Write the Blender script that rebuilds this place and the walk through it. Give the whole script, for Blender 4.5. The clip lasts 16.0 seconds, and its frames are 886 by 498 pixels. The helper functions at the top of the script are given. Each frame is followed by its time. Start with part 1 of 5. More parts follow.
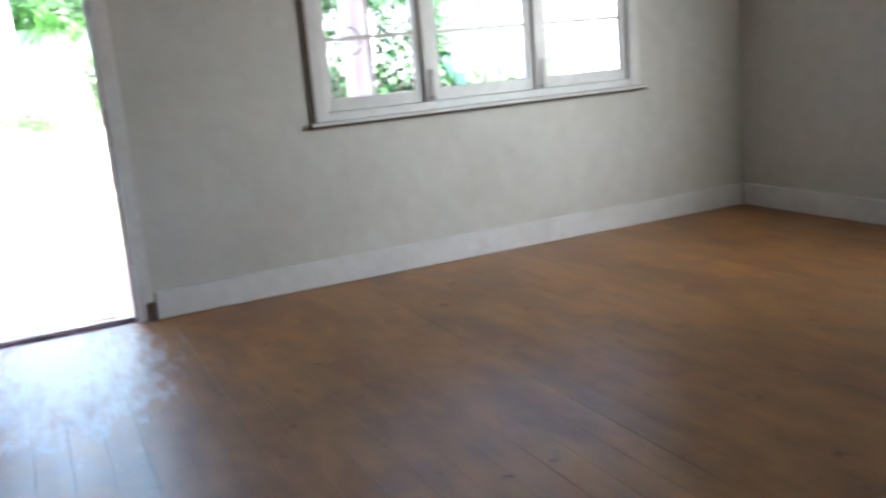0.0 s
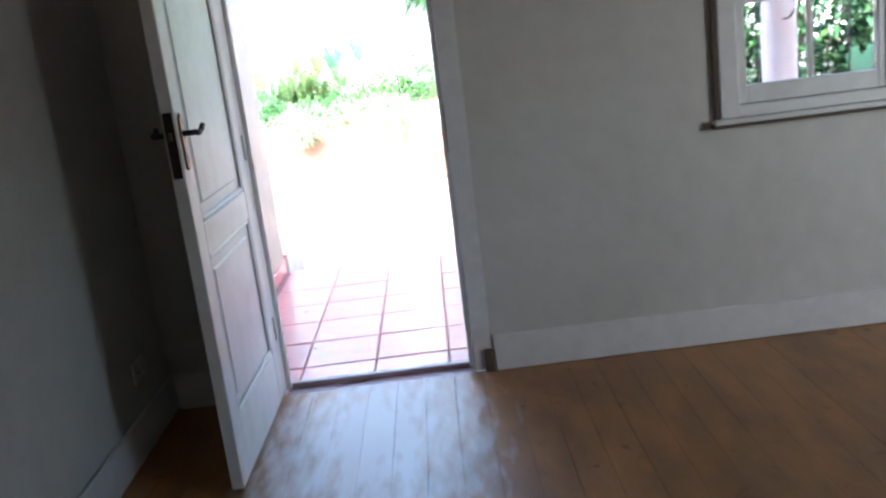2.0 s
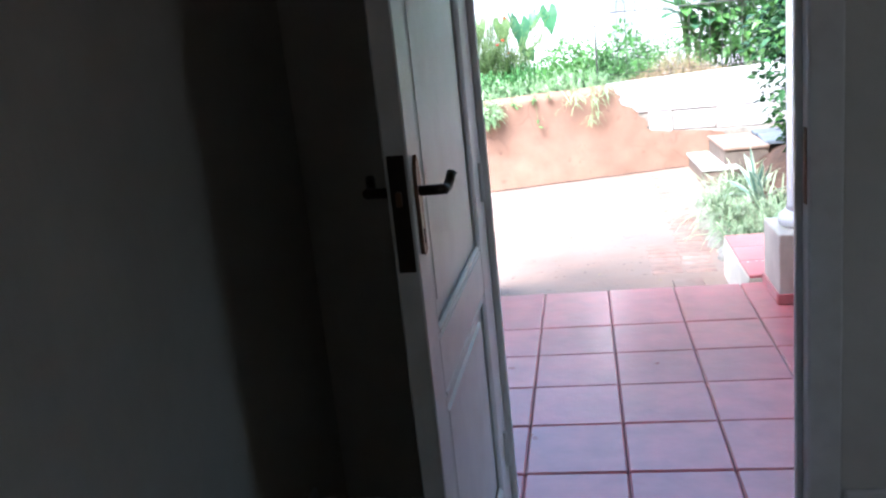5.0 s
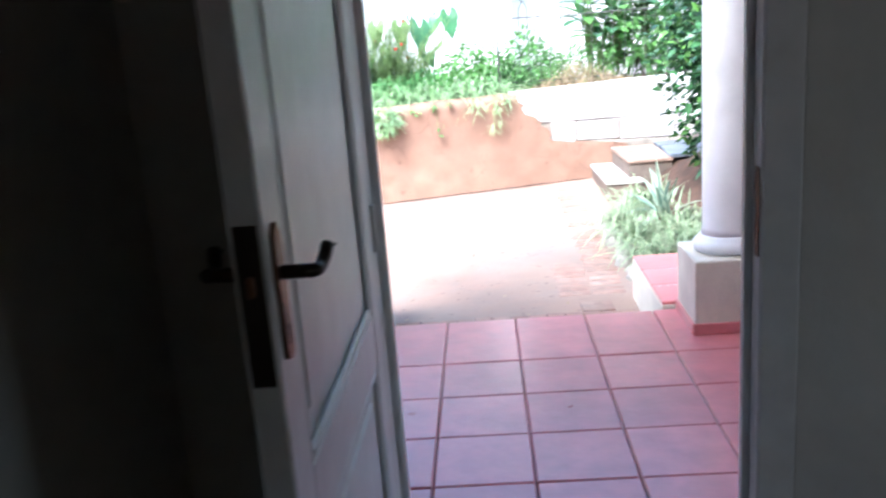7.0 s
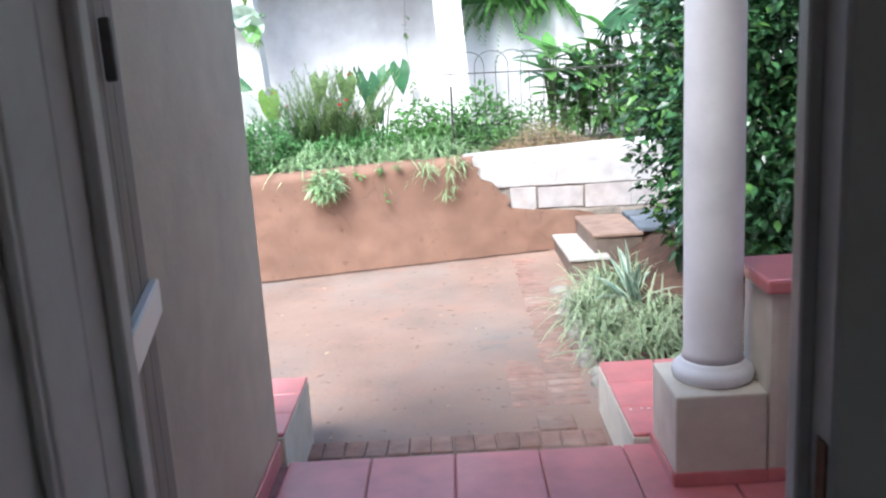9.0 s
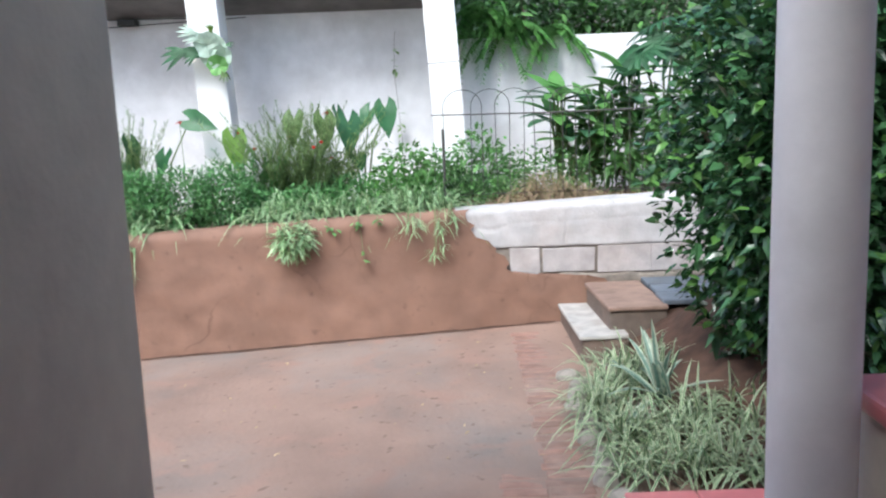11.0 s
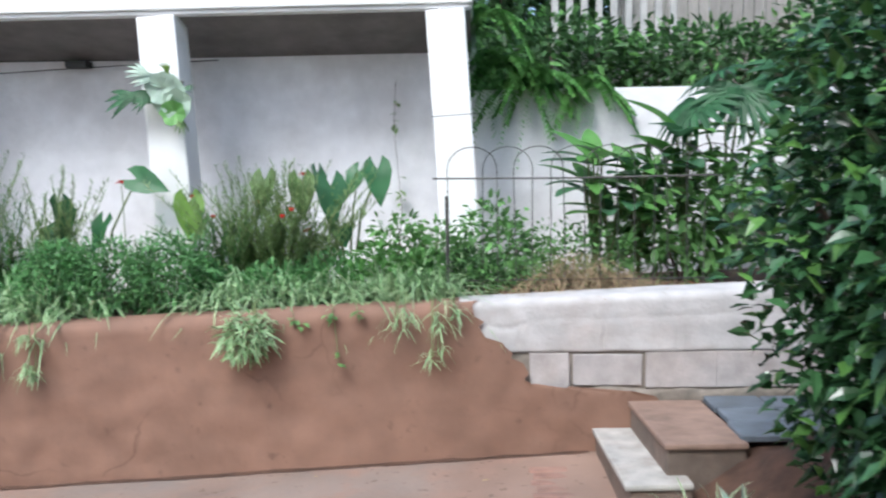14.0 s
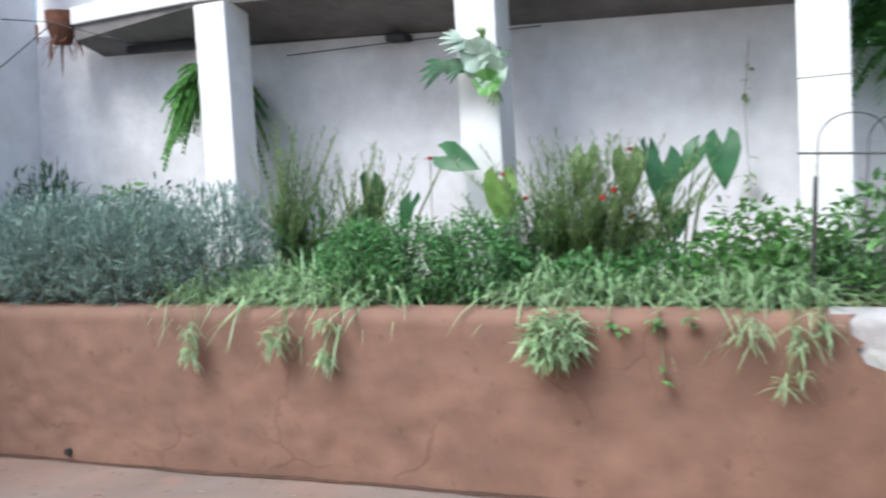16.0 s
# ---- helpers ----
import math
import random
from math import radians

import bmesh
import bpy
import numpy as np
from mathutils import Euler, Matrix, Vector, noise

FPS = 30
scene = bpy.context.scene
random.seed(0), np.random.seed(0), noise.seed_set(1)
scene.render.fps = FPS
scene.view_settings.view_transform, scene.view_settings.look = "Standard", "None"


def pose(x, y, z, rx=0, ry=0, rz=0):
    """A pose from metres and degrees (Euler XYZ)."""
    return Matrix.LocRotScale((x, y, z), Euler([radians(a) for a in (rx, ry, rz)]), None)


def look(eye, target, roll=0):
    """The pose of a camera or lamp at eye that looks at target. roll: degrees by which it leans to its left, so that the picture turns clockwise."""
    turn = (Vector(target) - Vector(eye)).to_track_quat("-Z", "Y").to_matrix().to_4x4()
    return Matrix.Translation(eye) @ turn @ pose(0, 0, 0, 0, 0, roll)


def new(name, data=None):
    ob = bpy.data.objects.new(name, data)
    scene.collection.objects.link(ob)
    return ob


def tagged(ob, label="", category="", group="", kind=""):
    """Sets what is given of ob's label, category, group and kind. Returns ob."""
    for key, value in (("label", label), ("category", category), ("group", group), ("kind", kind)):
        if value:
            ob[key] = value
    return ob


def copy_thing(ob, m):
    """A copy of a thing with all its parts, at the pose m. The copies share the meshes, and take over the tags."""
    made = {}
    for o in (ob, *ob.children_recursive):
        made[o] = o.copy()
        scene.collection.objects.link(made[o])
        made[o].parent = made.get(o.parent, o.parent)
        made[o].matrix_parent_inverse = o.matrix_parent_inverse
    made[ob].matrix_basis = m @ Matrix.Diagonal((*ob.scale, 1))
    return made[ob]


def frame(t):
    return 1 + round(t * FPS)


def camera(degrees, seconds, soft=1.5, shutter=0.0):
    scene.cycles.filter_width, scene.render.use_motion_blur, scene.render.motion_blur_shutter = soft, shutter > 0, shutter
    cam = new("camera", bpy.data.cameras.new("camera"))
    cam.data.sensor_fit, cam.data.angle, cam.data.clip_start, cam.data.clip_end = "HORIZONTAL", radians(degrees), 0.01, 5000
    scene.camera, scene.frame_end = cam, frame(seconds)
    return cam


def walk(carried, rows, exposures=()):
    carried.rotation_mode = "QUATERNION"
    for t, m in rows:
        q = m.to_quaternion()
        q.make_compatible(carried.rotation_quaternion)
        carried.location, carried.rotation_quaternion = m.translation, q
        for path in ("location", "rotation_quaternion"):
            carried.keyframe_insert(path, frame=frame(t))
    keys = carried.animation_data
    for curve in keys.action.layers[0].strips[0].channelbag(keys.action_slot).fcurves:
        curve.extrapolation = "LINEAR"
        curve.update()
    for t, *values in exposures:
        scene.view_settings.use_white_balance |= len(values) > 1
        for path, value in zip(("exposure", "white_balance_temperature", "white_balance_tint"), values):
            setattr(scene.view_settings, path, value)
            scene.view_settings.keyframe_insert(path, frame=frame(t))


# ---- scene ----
cam = camera(53.0, 16.0, soft=2.2, shutter=0.5)
PATH = [
    (0, (0.374, -4.794, 1.258), (1.193, -3.022, 0.824), -5.1),
    (0.5, (0.541, -4.483, 1.298), (1.045, -2.595, 0.87), -5.5),
    (1, (0.767, -4.119, 1.388), (0.942, -2.181, 0.926), -6.2),
    (1.5, (0.776, -3.834, 1.372), (0.835, -1.887, 0.918), -6.7),
    (2, (0.743, -3.513, 1.375), (0.736, -1.566, 0.914), -7.1),
    (2.5, (0.699, -3.234, 1.372), (0.627, -1.288, 0.913), -7.7),
    (3, (0.622, -2.974, 1.413), (0.497, -1.036, 0.937), -8.5),
    (3.5, (0.504, -2.748, 1.409), (0.342, -0.812, 0.932), -7.3),
    (4, (0.412, -2.556, 1.444), (0.201, -0.627, 0.957), -6.8),
    (4.5, (0.338, -2.366, 1.437), (0.044, -0.449, 0.95), -6.1),
    (4.7, (0.305, -2.31, 1.455), (-0.028, -0.4, 0.962), -6.1),
    (6.8, (0.222, -1.855, 1.475), (0.065, 0.069, 0.952), -4.8),
    (7, (0.245, -1.800, 1.475), (0.137, 0.129, 0.958), -4.5),
    (7.5, (0.305, -1.600, 1.480), (0.270, 0.336, 0.980), -3.4),
    (8, (0.335, -1.403, 1.525), (0.331, 0.538, 1.044), -3.4),
    (8.5, (0.385, -1.182, 1.548), (0.365, 0.766, 1.093), -3.7),
    (9, (0.400, -0.910, 1.572), (0.370, 1.041, 1.134), -3.4),
    (9.2, (0.405, -0.815, 1.58), (0.37, 1.137, 1.147), -3.3),
    (11.3, (0.518, 0.400, 1.469), (0.498, 2.373, 1.141), -2.1),
    (11.5, (0.550, 0.523, 1.484), (0.540, 2.495, 1.156), -2.2),
    (12, (0.591, 0.801, 1.393), (0.630, 2.781, 1.113), -1.5),
    (12.5, (0.616, 1.079, 1.397), (0.713, 3.061, 1.147), -1.1),
    (13, (0.600, 1.270, 1.419), (0.736, 3.254, 1.202), -0.8),
    (13.5, (0.594, 1.500, 1.400), (0.655, 3.491, 1.215), -0.8),
    (14, (0.589, 1.709, 1.380), (0.518, 3.701, 1.213), -1.0),
    (14.5, (0.588, 1.879, 1.383), (0.36, 3.86, 1.225), -0.6),
    (15, (0.584, 2.137, 1.372), (0.151, 4.083, 1.209), -0.6),
    (15.5, (0.57, 2.359, 1.334), (-0.043, 4.255, 1.165), -0.7),
    (16, (0.463, 2.547, 1.279), (-0.321, 4.379, 1.11), -0.5),
]
EXPOSURES = [(t, stops, 5900 if t < 2 else 5480 if t < 9 else 5800, 4) for t, stops in ((0, 4.85), (1.0, 4.7), (1.6, 4.45), (2.5, 3.7), (3.5, 3.1), (4.7, 2.85), (6.8, 2.8), (7.6, 2.5), (8.4, 2.1), (9.2, 1.65), (11.3, 1.07), (16, 0.88))]
walk(cam, [(t, look(eye, target, roll)) for t, eye, target, roll in PATH], EXPOSURES)

# ---- light ----
world = bpy.data.worlds.new("world")
scene.world = world
world.use_nodes = True
wn = world.node_tree
sky = wn.nodes.new("ShaderNodeTexSky")
sky.sky_type = "NISHITA"
sky.sun_disc = False
sky.sun_elevation = radians(52)
sky.sun_rotation = radians(208)
sky.dust_density = 4.0
wn.nodes["Background"].inputs["Strength"].default_value = 0.13
wn.links.new(sky.outputs[0], wn.nodes["Background"].inputs["Color"])
sun = new("sun", bpy.data.lights.new("sun", "SUN"))
sun.data.energy = 1.45
sun.data.angle = radians(25)
sun.data.color = (1.0, 0.97, 0.93)
sun.matrix_world = look((-3.3, -6.2, 9.0), (0, 0, 0))

# Added fill for the north wall, placed in an unseen east window.
window_fill = new("window_fill", bpy.data.lights.new("window_fill", "AREA"))
window_fill.data.shape = "RECTANGLE"
window_fill.data.size, window_fill.data.size_y = 1.15, 1.05
window_fill.data.energy = 0.7
window_fill.data.spread = radians(72)
window_fill.data.color = (1.0, 0.985, 0.95)
window_fill.matrix_world = look((5.03, -3.2, 1.55), (3.2, 0.0, 0.95))


# ---- materials ----
def material(name, colour, rough=0.6, metal=0.0, vary=0.12, scale=6.0, stain=None, stain_amount=0.4, stain_scale=1.2,
             bump=0.15, bump_scale=40.0, stretch=(1, 1, 1), per_object=0.0, per_island=0.0, leafy=0.0, spec=0.5, coat=0.0):
    m = bpy.data.materials.new(name)
    m.use_nodes = True
    nt = m.node_tree
    n, link = nt.nodes, nt.links.new
    b = n["Principled BSDF"]
    b.inputs["Roughness"].default_value = rough
    b.inputs["Metallic"].default_value = metal
    b.inputs["Specular IOR Level"].default_value = spec
    b.inputs["Coat Weight"].default_value = coat
    b.inputs["Coat Roughness"].default_value = 0.22
    mp = n.new("ShaderNodeMapping")
    mp.inputs["Scale"].default_value = stretch
    geo = n.new("ShaderNodeNewGeometry")
    link(geo.outputs["Position"], mp.inputs["Vector"])
    fine = n.new("ShaderNodeTexNoise")
    fine.inputs["Scale"].default_value = scale
    fine.inputs["Detail"].default_value = 6
    link(mp.outputs[0], fine.inputs["Vector"])
    ramp = n.new("ShaderNodeMapRange")
    ramp.inputs["From Min"].default_value, ramp.inputs["From Max"].default_value = 0.3, 0.7
    ramp.inputs["To Min"].default_value, ramp.inputs["To Max"].default_value = 1 - vary, 1 + vary
    link(fine.outputs["Fac"], ramp.inputs["Value"])
    col = n.new("ShaderNodeRGB")
    col.outputs[0].default_value = (*colour, 1)
    last = col.outputs[0]
    if stain:
        big = n.new("ShaderNodeTexNoise")
        big.inputs["Scale"].default_value = stain_scale
        big.inputs["Detail"].default_value = 8
        big.inputs["Roughness"].default_value = 0.65
        link(mp.outputs[0], big.inputs["Vector"])
        sr = n.new("ShaderNodeMapRange")
        sr.inputs["From Min"].default_value, sr.inputs["From Max"].default_value = 0.45, 0.68
        sr.inputs["To Max"].default_value = stain_amount
        link(big.outputs["Fac"], sr.inputs["Value"])
        mx = n.new("ShaderNodeMix")
        mx.data_type = "RGBA"
        link(sr.outputs[0], mx.inputs["Factor"])
        link(last, mx.inputs[6])
        mx.inputs[7].default_value = (*stain, 1)
        last = mx.outputs[2]
    hsv = n.new("ShaderNodeHueSaturation")
    link(last, hsv.inputs["Color"])
    value = ramp.outputs[0]
    for amount, node, socket in ((per_object, "ShaderNodeObjectInfo", "Random"), (per_island, "ShaderNodeNewGeometry", "Random Per Island")):
        if amount:
            src = n.new(node)
            rr = n.new("ShaderNodeMapRange")
            rr.inputs["To Min"].default_value, rr.inputs["To Max"].default_value = 1 - amount, 1 + amount
            link(src.outputs[socket], rr.inputs["Value"])
            mu = n.new("ShaderNodeMath")
            mu.operation = "MULTIPLY"
            link(value, mu.inputs[0])
            link(rr.outputs[0], mu.inputs[1])
            value = mu.outputs[0]
    link(value, hsv.inputs["Value"])
    link(hsv.outputs[0], b.inputs["Base Color"])
    if bump:
        bn = n.new("ShaderNodeTexNoise")
        bn.inputs["Scale"].default_value = bump_scale
        bn.inputs["Detail"].default_value = 5
        link(mp.outputs[0], bn.inputs["Vector"])
        bp = n.new("ShaderNodeBump")
        bp.inputs["Strength"].default_value = bump
        bp.inputs["Distance"].default_value = 0.01
        link(bn.outputs["Fac"], bp.inputs["Height"])
        link(bp.outputs[0], b.inputs["Normal"])
    if rough > 0.15:
        rm = n.new("ShaderNodeMapRange")
        rm.inputs["To Min"].default_value, rm.inputs["To Max"].default_value = rough - 0.12, min(1, rough + 0.12)
        link(fine.outputs["Fac"], rm.inputs["Value"])
        link(rm.outputs[0], b.inputs["Roughness"])
    if leafy:
        tr = n.new("ShaderNodeBsdfTranslucent")
        link(hsv.outputs[0], tr.inputs["Color"])
        ms = n.new("ShaderNodeMixShader")
        ms.inputs[0].default_value = leafy
        link(b.outputs[0], ms.inputs[1])
        link(tr.outputs[0], ms.inputs[2])
        link(ms.outputs[0], n["Material Output"].inputs["Surface"])
    return m


def striped_leaf(name, middle, edge, leafy=0.25):
    """A leaf that is one colour along its middle and paler along its margins."""
    m = material(name, middle, rough=0.45, vary=0.2, scale=30, bump=0, per_island=0.3, leafy=leafy)
    nt = m.node_tree
    n, link = nt.nodes, nt.links.new
    uv = n.new("ShaderNodeUVMap")
    sep = n.new("ShaderNodeSeparateXYZ")
    link(uv.outputs[0], sep.inputs[0])
    d = n.new("ShaderNodeMath")
    d.operation = "SUBTRACT"
    link(sep.outputs[0], d.inputs[0])
    d.inputs[1].default_value = 0.5
    a = n.new("ShaderNodeMath")
    a.operation = "ABSOLUTE"
    link(d.outputs[0], a.inputs[0])
    r = n.new("ShaderNodeMapRange")
    r.inputs["From Min"].default_value, r.inputs["From Max"].default_value = 0.18, 0.3
    link(a.outputs[0], r.inputs["Value"])
    mx = n.new("ShaderNodeMix")
    mx.data_type = "RGBA"
    link(r.outputs[0], mx.inputs["Factor"])
    mx.inputs[6].default_value = (*middle, 1)
    mx.inputs[7].default_value = (*edge, 1)
    hsv = next(x for x in n if x.type == "HUE_SAT")
    link(mx.outputs[2], hsv.inputs["Color"])
    return m


M = {}
M["wall"] = material("cream_wall_paint", (0.62, 0.60, 0.55), rough=0.75, vary=0.05, scale=9, stain=(0.45, 0.42, 0.36), stain_amount=0.35, stain_scale=1.1, bump=0.12, bump_scale=60)
M["trim"] = material("white_gloss_paint", (0.74, 0.73, 0.71), rough=0.4, vary=0.05, scale=14, stain=(0.5, 0.46, 0.4), stain_amount=0.3, stain_scale=4, bump=0.06, bump_scale=50)
M["ceiling"] = material("white_ceiling_paint", (0.62, 0.61, 0.58), rough=0.8, vary=0.04)
M["board"] = material("oiled_pine_board", (0.38, 0.185, 0.06), rough=0.42, vary=0.2, scale=4, stretch=(2.0, 0.8, 2.0), stain=(0.17, 0.075, 0.035), stain_amount=0.65, stain_scale=1.3, bump=0.1, bump_scale=14, per_object=0.05, spec=0.55)


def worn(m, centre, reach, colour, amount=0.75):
    """A worn patch of the finish plus the doorway's sheen, painted round one spot of the floor, its edge broken up by
    noise.
    """
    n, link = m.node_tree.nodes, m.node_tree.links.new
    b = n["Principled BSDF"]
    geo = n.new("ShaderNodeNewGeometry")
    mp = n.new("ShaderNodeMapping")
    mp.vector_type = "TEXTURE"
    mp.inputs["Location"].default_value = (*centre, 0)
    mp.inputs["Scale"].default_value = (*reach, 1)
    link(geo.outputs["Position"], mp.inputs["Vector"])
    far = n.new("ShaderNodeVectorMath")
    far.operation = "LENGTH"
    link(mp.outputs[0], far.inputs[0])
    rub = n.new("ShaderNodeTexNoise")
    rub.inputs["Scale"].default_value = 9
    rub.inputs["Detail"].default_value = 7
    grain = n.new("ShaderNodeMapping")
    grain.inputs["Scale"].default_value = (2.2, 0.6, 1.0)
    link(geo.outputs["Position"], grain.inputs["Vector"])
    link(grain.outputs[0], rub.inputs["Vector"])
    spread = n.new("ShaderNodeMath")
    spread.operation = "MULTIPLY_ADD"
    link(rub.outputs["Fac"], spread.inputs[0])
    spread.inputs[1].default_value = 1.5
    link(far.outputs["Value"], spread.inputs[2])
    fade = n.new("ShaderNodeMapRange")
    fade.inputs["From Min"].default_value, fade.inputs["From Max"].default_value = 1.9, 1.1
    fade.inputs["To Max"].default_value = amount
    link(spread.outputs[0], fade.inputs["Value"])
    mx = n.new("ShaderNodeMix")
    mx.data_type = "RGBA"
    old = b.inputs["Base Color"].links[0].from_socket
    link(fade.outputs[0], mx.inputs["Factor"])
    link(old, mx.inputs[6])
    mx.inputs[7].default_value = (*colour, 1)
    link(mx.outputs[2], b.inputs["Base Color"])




def spots(m, scale, colour, low, high):
    """Small dark marks, knots and burns."""
    n, link = m.node_tree.nodes, m.node_tree.links.new
    b = n["Principled BSDF"]
    geo = n.new("ShaderNodeNewGeometry")
    rub = n.new("ShaderNodeTexNoise")
    rub.inputs["Scale"].default_value = scale
    rub.inputs["Detail"].default_value = 3
    link(geo.outputs["Position"], rub.inputs["Vector"])
    fade = n.new("ShaderNodeMapRange")
    fade.inputs["From Min"].default_value, fade.inputs["From Max"].default_value = low, high
    fade.inputs["To Max"].default_value = 0.8
    link(rub.outputs["Fac"], fade.inputs["Value"])
    mx = n.new("ShaderNodeMix")
    mx.data_type = "RGBA"
    old = b.inputs["Base Color"].links[0].from_socket
    link(fade.outputs[0], mx.inputs["Factor"])
    link(old, mx.inputs[6])
    mx.inputs[7].default_value = (*colour, 1)
    link(mx.outputs[2], b.inputs["Base Color"])


spots(M["board"], 9.0, (0.12, 0.05, 0.025), 0.66, 0.74)
spots(M["board"], 2.6, (0.27, 0.11, 0.06), 0.58, 0.75)
# Pale rubbed finish, with the doorway's reflected sheen painted into its colour.
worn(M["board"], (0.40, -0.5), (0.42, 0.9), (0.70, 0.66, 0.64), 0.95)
M["gap"] = material("dark_gap", (0.13, 0.07, 0.035), rough=0.9, vary=0.2)
M["sill_wood"] = material("worn_dark_red_threshold", (0.36, 0.25, 0.26), rough=0.28, vary=0.3, scale=8, stretch=(1, 6, 6), stain=(0.3, 0.25, 0.24), stain_amount=0.4, stain_scale=3)
M["tile"] = material("red_quarry_tile", (0.64, 0.205, 0.215), rough=0.33, vary=0.14, scale=7, stain=(0.60, 0.20, 0.20), stain_amount=0.5, stain_scale=0.6, bump=0.3, bump_scale=9, per_object=0.09, spec=0.7, coat=0.5)
M["grout"] = material("dark_grout", (0.26, 0.13, 0.125), rough=0.85, vary=0.25, scale=20)
M["white_plaster"] = material("cream_exterior_plaster", (0.76, 0.70, 0.60), rough=0.8, vary=0.07, scale=8, stain=(0.40, 0.35, 0.29), stain_amount=0.4, stain_scale=1.3, bump=0.25, bump_scale=35)
M["column"] = material("pale_column_paint", (0.80, 0.775, 0.80), rough=0.5, vary=0.05, scale=6, stain=(0.5, 0.47, 0.48), stain_amount=0.3, stain_scale=2.5, bump=0.08, bump_scale=40)
M["terracotta"] = material("terracotta_washed_plaster", (0.235, 0.133, 0.094), rough=0.85, vary=0.13, scale=5, stain=(0.185, 0.105, 0.075), stain_amount=0.6, stain_scale=0.45, bump=0.6, bump_scale=8)


def cracks(m, scale, colour):
    """Thin wandering cracks, open only here and there."""
    n, link = m.node_tree.nodes, m.node_tree.links.new
    b = n["Principled BSDF"]
    geo = n.new("ShaderNodeNewGeometry")
    bend = n.new("ShaderNodeTexNoise")
    bend.inputs["Scale"].default_value = 3.0
    bend.inputs["Detail"].default_value = 6
    link(geo.outputs["Position"], bend.inputs["Vector"])
    add = n.new("ShaderNodeVectorMath")
    add.operation = "MULTIPLY_ADD"
    link(bend.outputs["Color"], add.inputs[0])
    add.inputs[1].default_value = (0.5, 0.5, 0.5)
    link(geo.outputs["Position"], add.inputs[2])
    cell = n.new("ShaderNodeTexVoronoi")
    cell.feature = "DISTANCE_TO_EDGE"
    cell.inputs["Scale"].default_value = scale
    link(add.outputs[0], cell.inputs["Vector"])
    line = n.new("ShaderNodeMapRange")
    line.inputs["From Min"].default_value, line.inputs["From Max"].default_value = 0.012, 0.004
    link(cell.outputs["Distance"], line.inputs["Value"])
    where = n.new("ShaderNodeTexNoise")
    where.inputs["Scale"].default_value = 1.7
    link(geo.outputs["Position"], where.inputs["Vector"])
    some = n.new("ShaderNodeMapRange")
    some.inputs["From Min"].default_value, some.inputs["From Max"].default_value = 0.5, 0.62
    some.inputs["To Max"].default_value = 0.4
    link(where.outputs["Fac"], some.inputs["Value"])
    both = n.new("ShaderNodeMath")
    both.operation = "MULTIPLY"
    link(line.outputs[0], both.inputs[0])
    link(some.outputs[0], both.inputs[1])
    mx = n.new("ShaderNodeMix")
    mx.data_type = "RGBA"
    old = b.inputs["Base Color"].links[0].from_socket
    link(both.outputs[0], mx.inputs["Factor"])
    link(old, mx.inputs[6])
    mx.inputs[7].default_value = (*colour, 1)
    link(mx.outputs[2], b.inputs["Base Color"])


cracks(M["terracotta"], 0.9, (0.10, 0.05, 0.035))
spots(M["terracotta"], 14.0, (0.16, 0.09, 0.065), 0.66, 0.76)
M["block"] = material("whitewashed_block", (0.52, 0.50, 0.50), rough=0.85, vary=0.16, scale=7, stain=(0.40, 0.33, 0.30), stain_amount=0.5, stain_scale=2.5, bump=0.4, bump_scale=45, per_object=0.06)
M["bare_block"] = material("thinly_whitewashed_block", (0.43, 0.395, 0.39), rough=0.9, vary=0.16, scale=9, stain=(0.33, 0.27, 0.24), stain_amount=0.5, stain_scale=3.5, bump=0.5, bump_scale=40, per_object=0.06)
M["mortar"] = material("dark_mortar", (0.25, 0.215, 0.185), rough=0.9, vary=0.3, scale=14, bump=0.4)
M["earth"] = material("packed_red_earth", (0.265, 0.178, 0.14), rough=0.85, vary=0.16, scale=2.2, stain=(0.205, 0.18, 0.165), stain_amount=0.9, stain_scale=0.6, bump=0.35, bump_scale=30)
spots(M["earth"], 3.5, (0.29, 0.18, 0.14), 0.55, 0.7)
spots(M["earth"], 16.0, (0.14, 0.09, 0.07), 0.64, 0.72)
M["soil"] = material("dark_bed_soil", (0.085, 0.045, 0.03), rough=0.95, vary=0.35, scale=10, bump=0.6, bump_scale=30)
M["brick"] = material("worn_paving_brick", (0.26, 0.15, 0.118), rough=0.85, vary=0.2, scale=14, stain=(0.32, 0.26, 0.22), stain_amount=0.55, stain_scale=3, bump=0.35, bump_scale=50, per_object=0.16)
M["backwall"] = material("weathered_white_wall", (0.82, 0.805, 0.825), rough=0.85, vary=0.06, scale=7, stain=(0.46, 0.43, 0.42), stain_amount=0.5, stain_scale=0.9, bump=0.35, bump_scale=25)
M["sidewall"] = material("fresh_white_wall", (0.84, 0.84, 0.85), rough=0.85, vary=0.05, scale=6, stain=(0.6, 0.58, 0.56), stain_amount=0.35, stain_scale=1.1, bump=0.25, bump_scale=25)
M["slab"] = material("white_painted_concrete", (0.86, 0.855, 0.85), rough=0.8, vary=0.06, scale=8, stain=(0.45, 0.42, 0.40), stain_amount=0.35, stain_scale=2, bump=0.2, bump_scale=30)
# Stained underside; the dark base also carries the shade below the slab.
M["soffit"] = material("shaded_stained_soffit", (0.19, 0.175, 0.17), rough=0.9, vary=0.15, scale=6, stain=(0.09, 0.08, 0.075), stain_amount=0.6, stain_scale=2)
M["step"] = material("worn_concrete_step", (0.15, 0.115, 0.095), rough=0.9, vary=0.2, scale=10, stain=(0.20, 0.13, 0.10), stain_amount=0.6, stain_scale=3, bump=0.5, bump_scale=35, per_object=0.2)
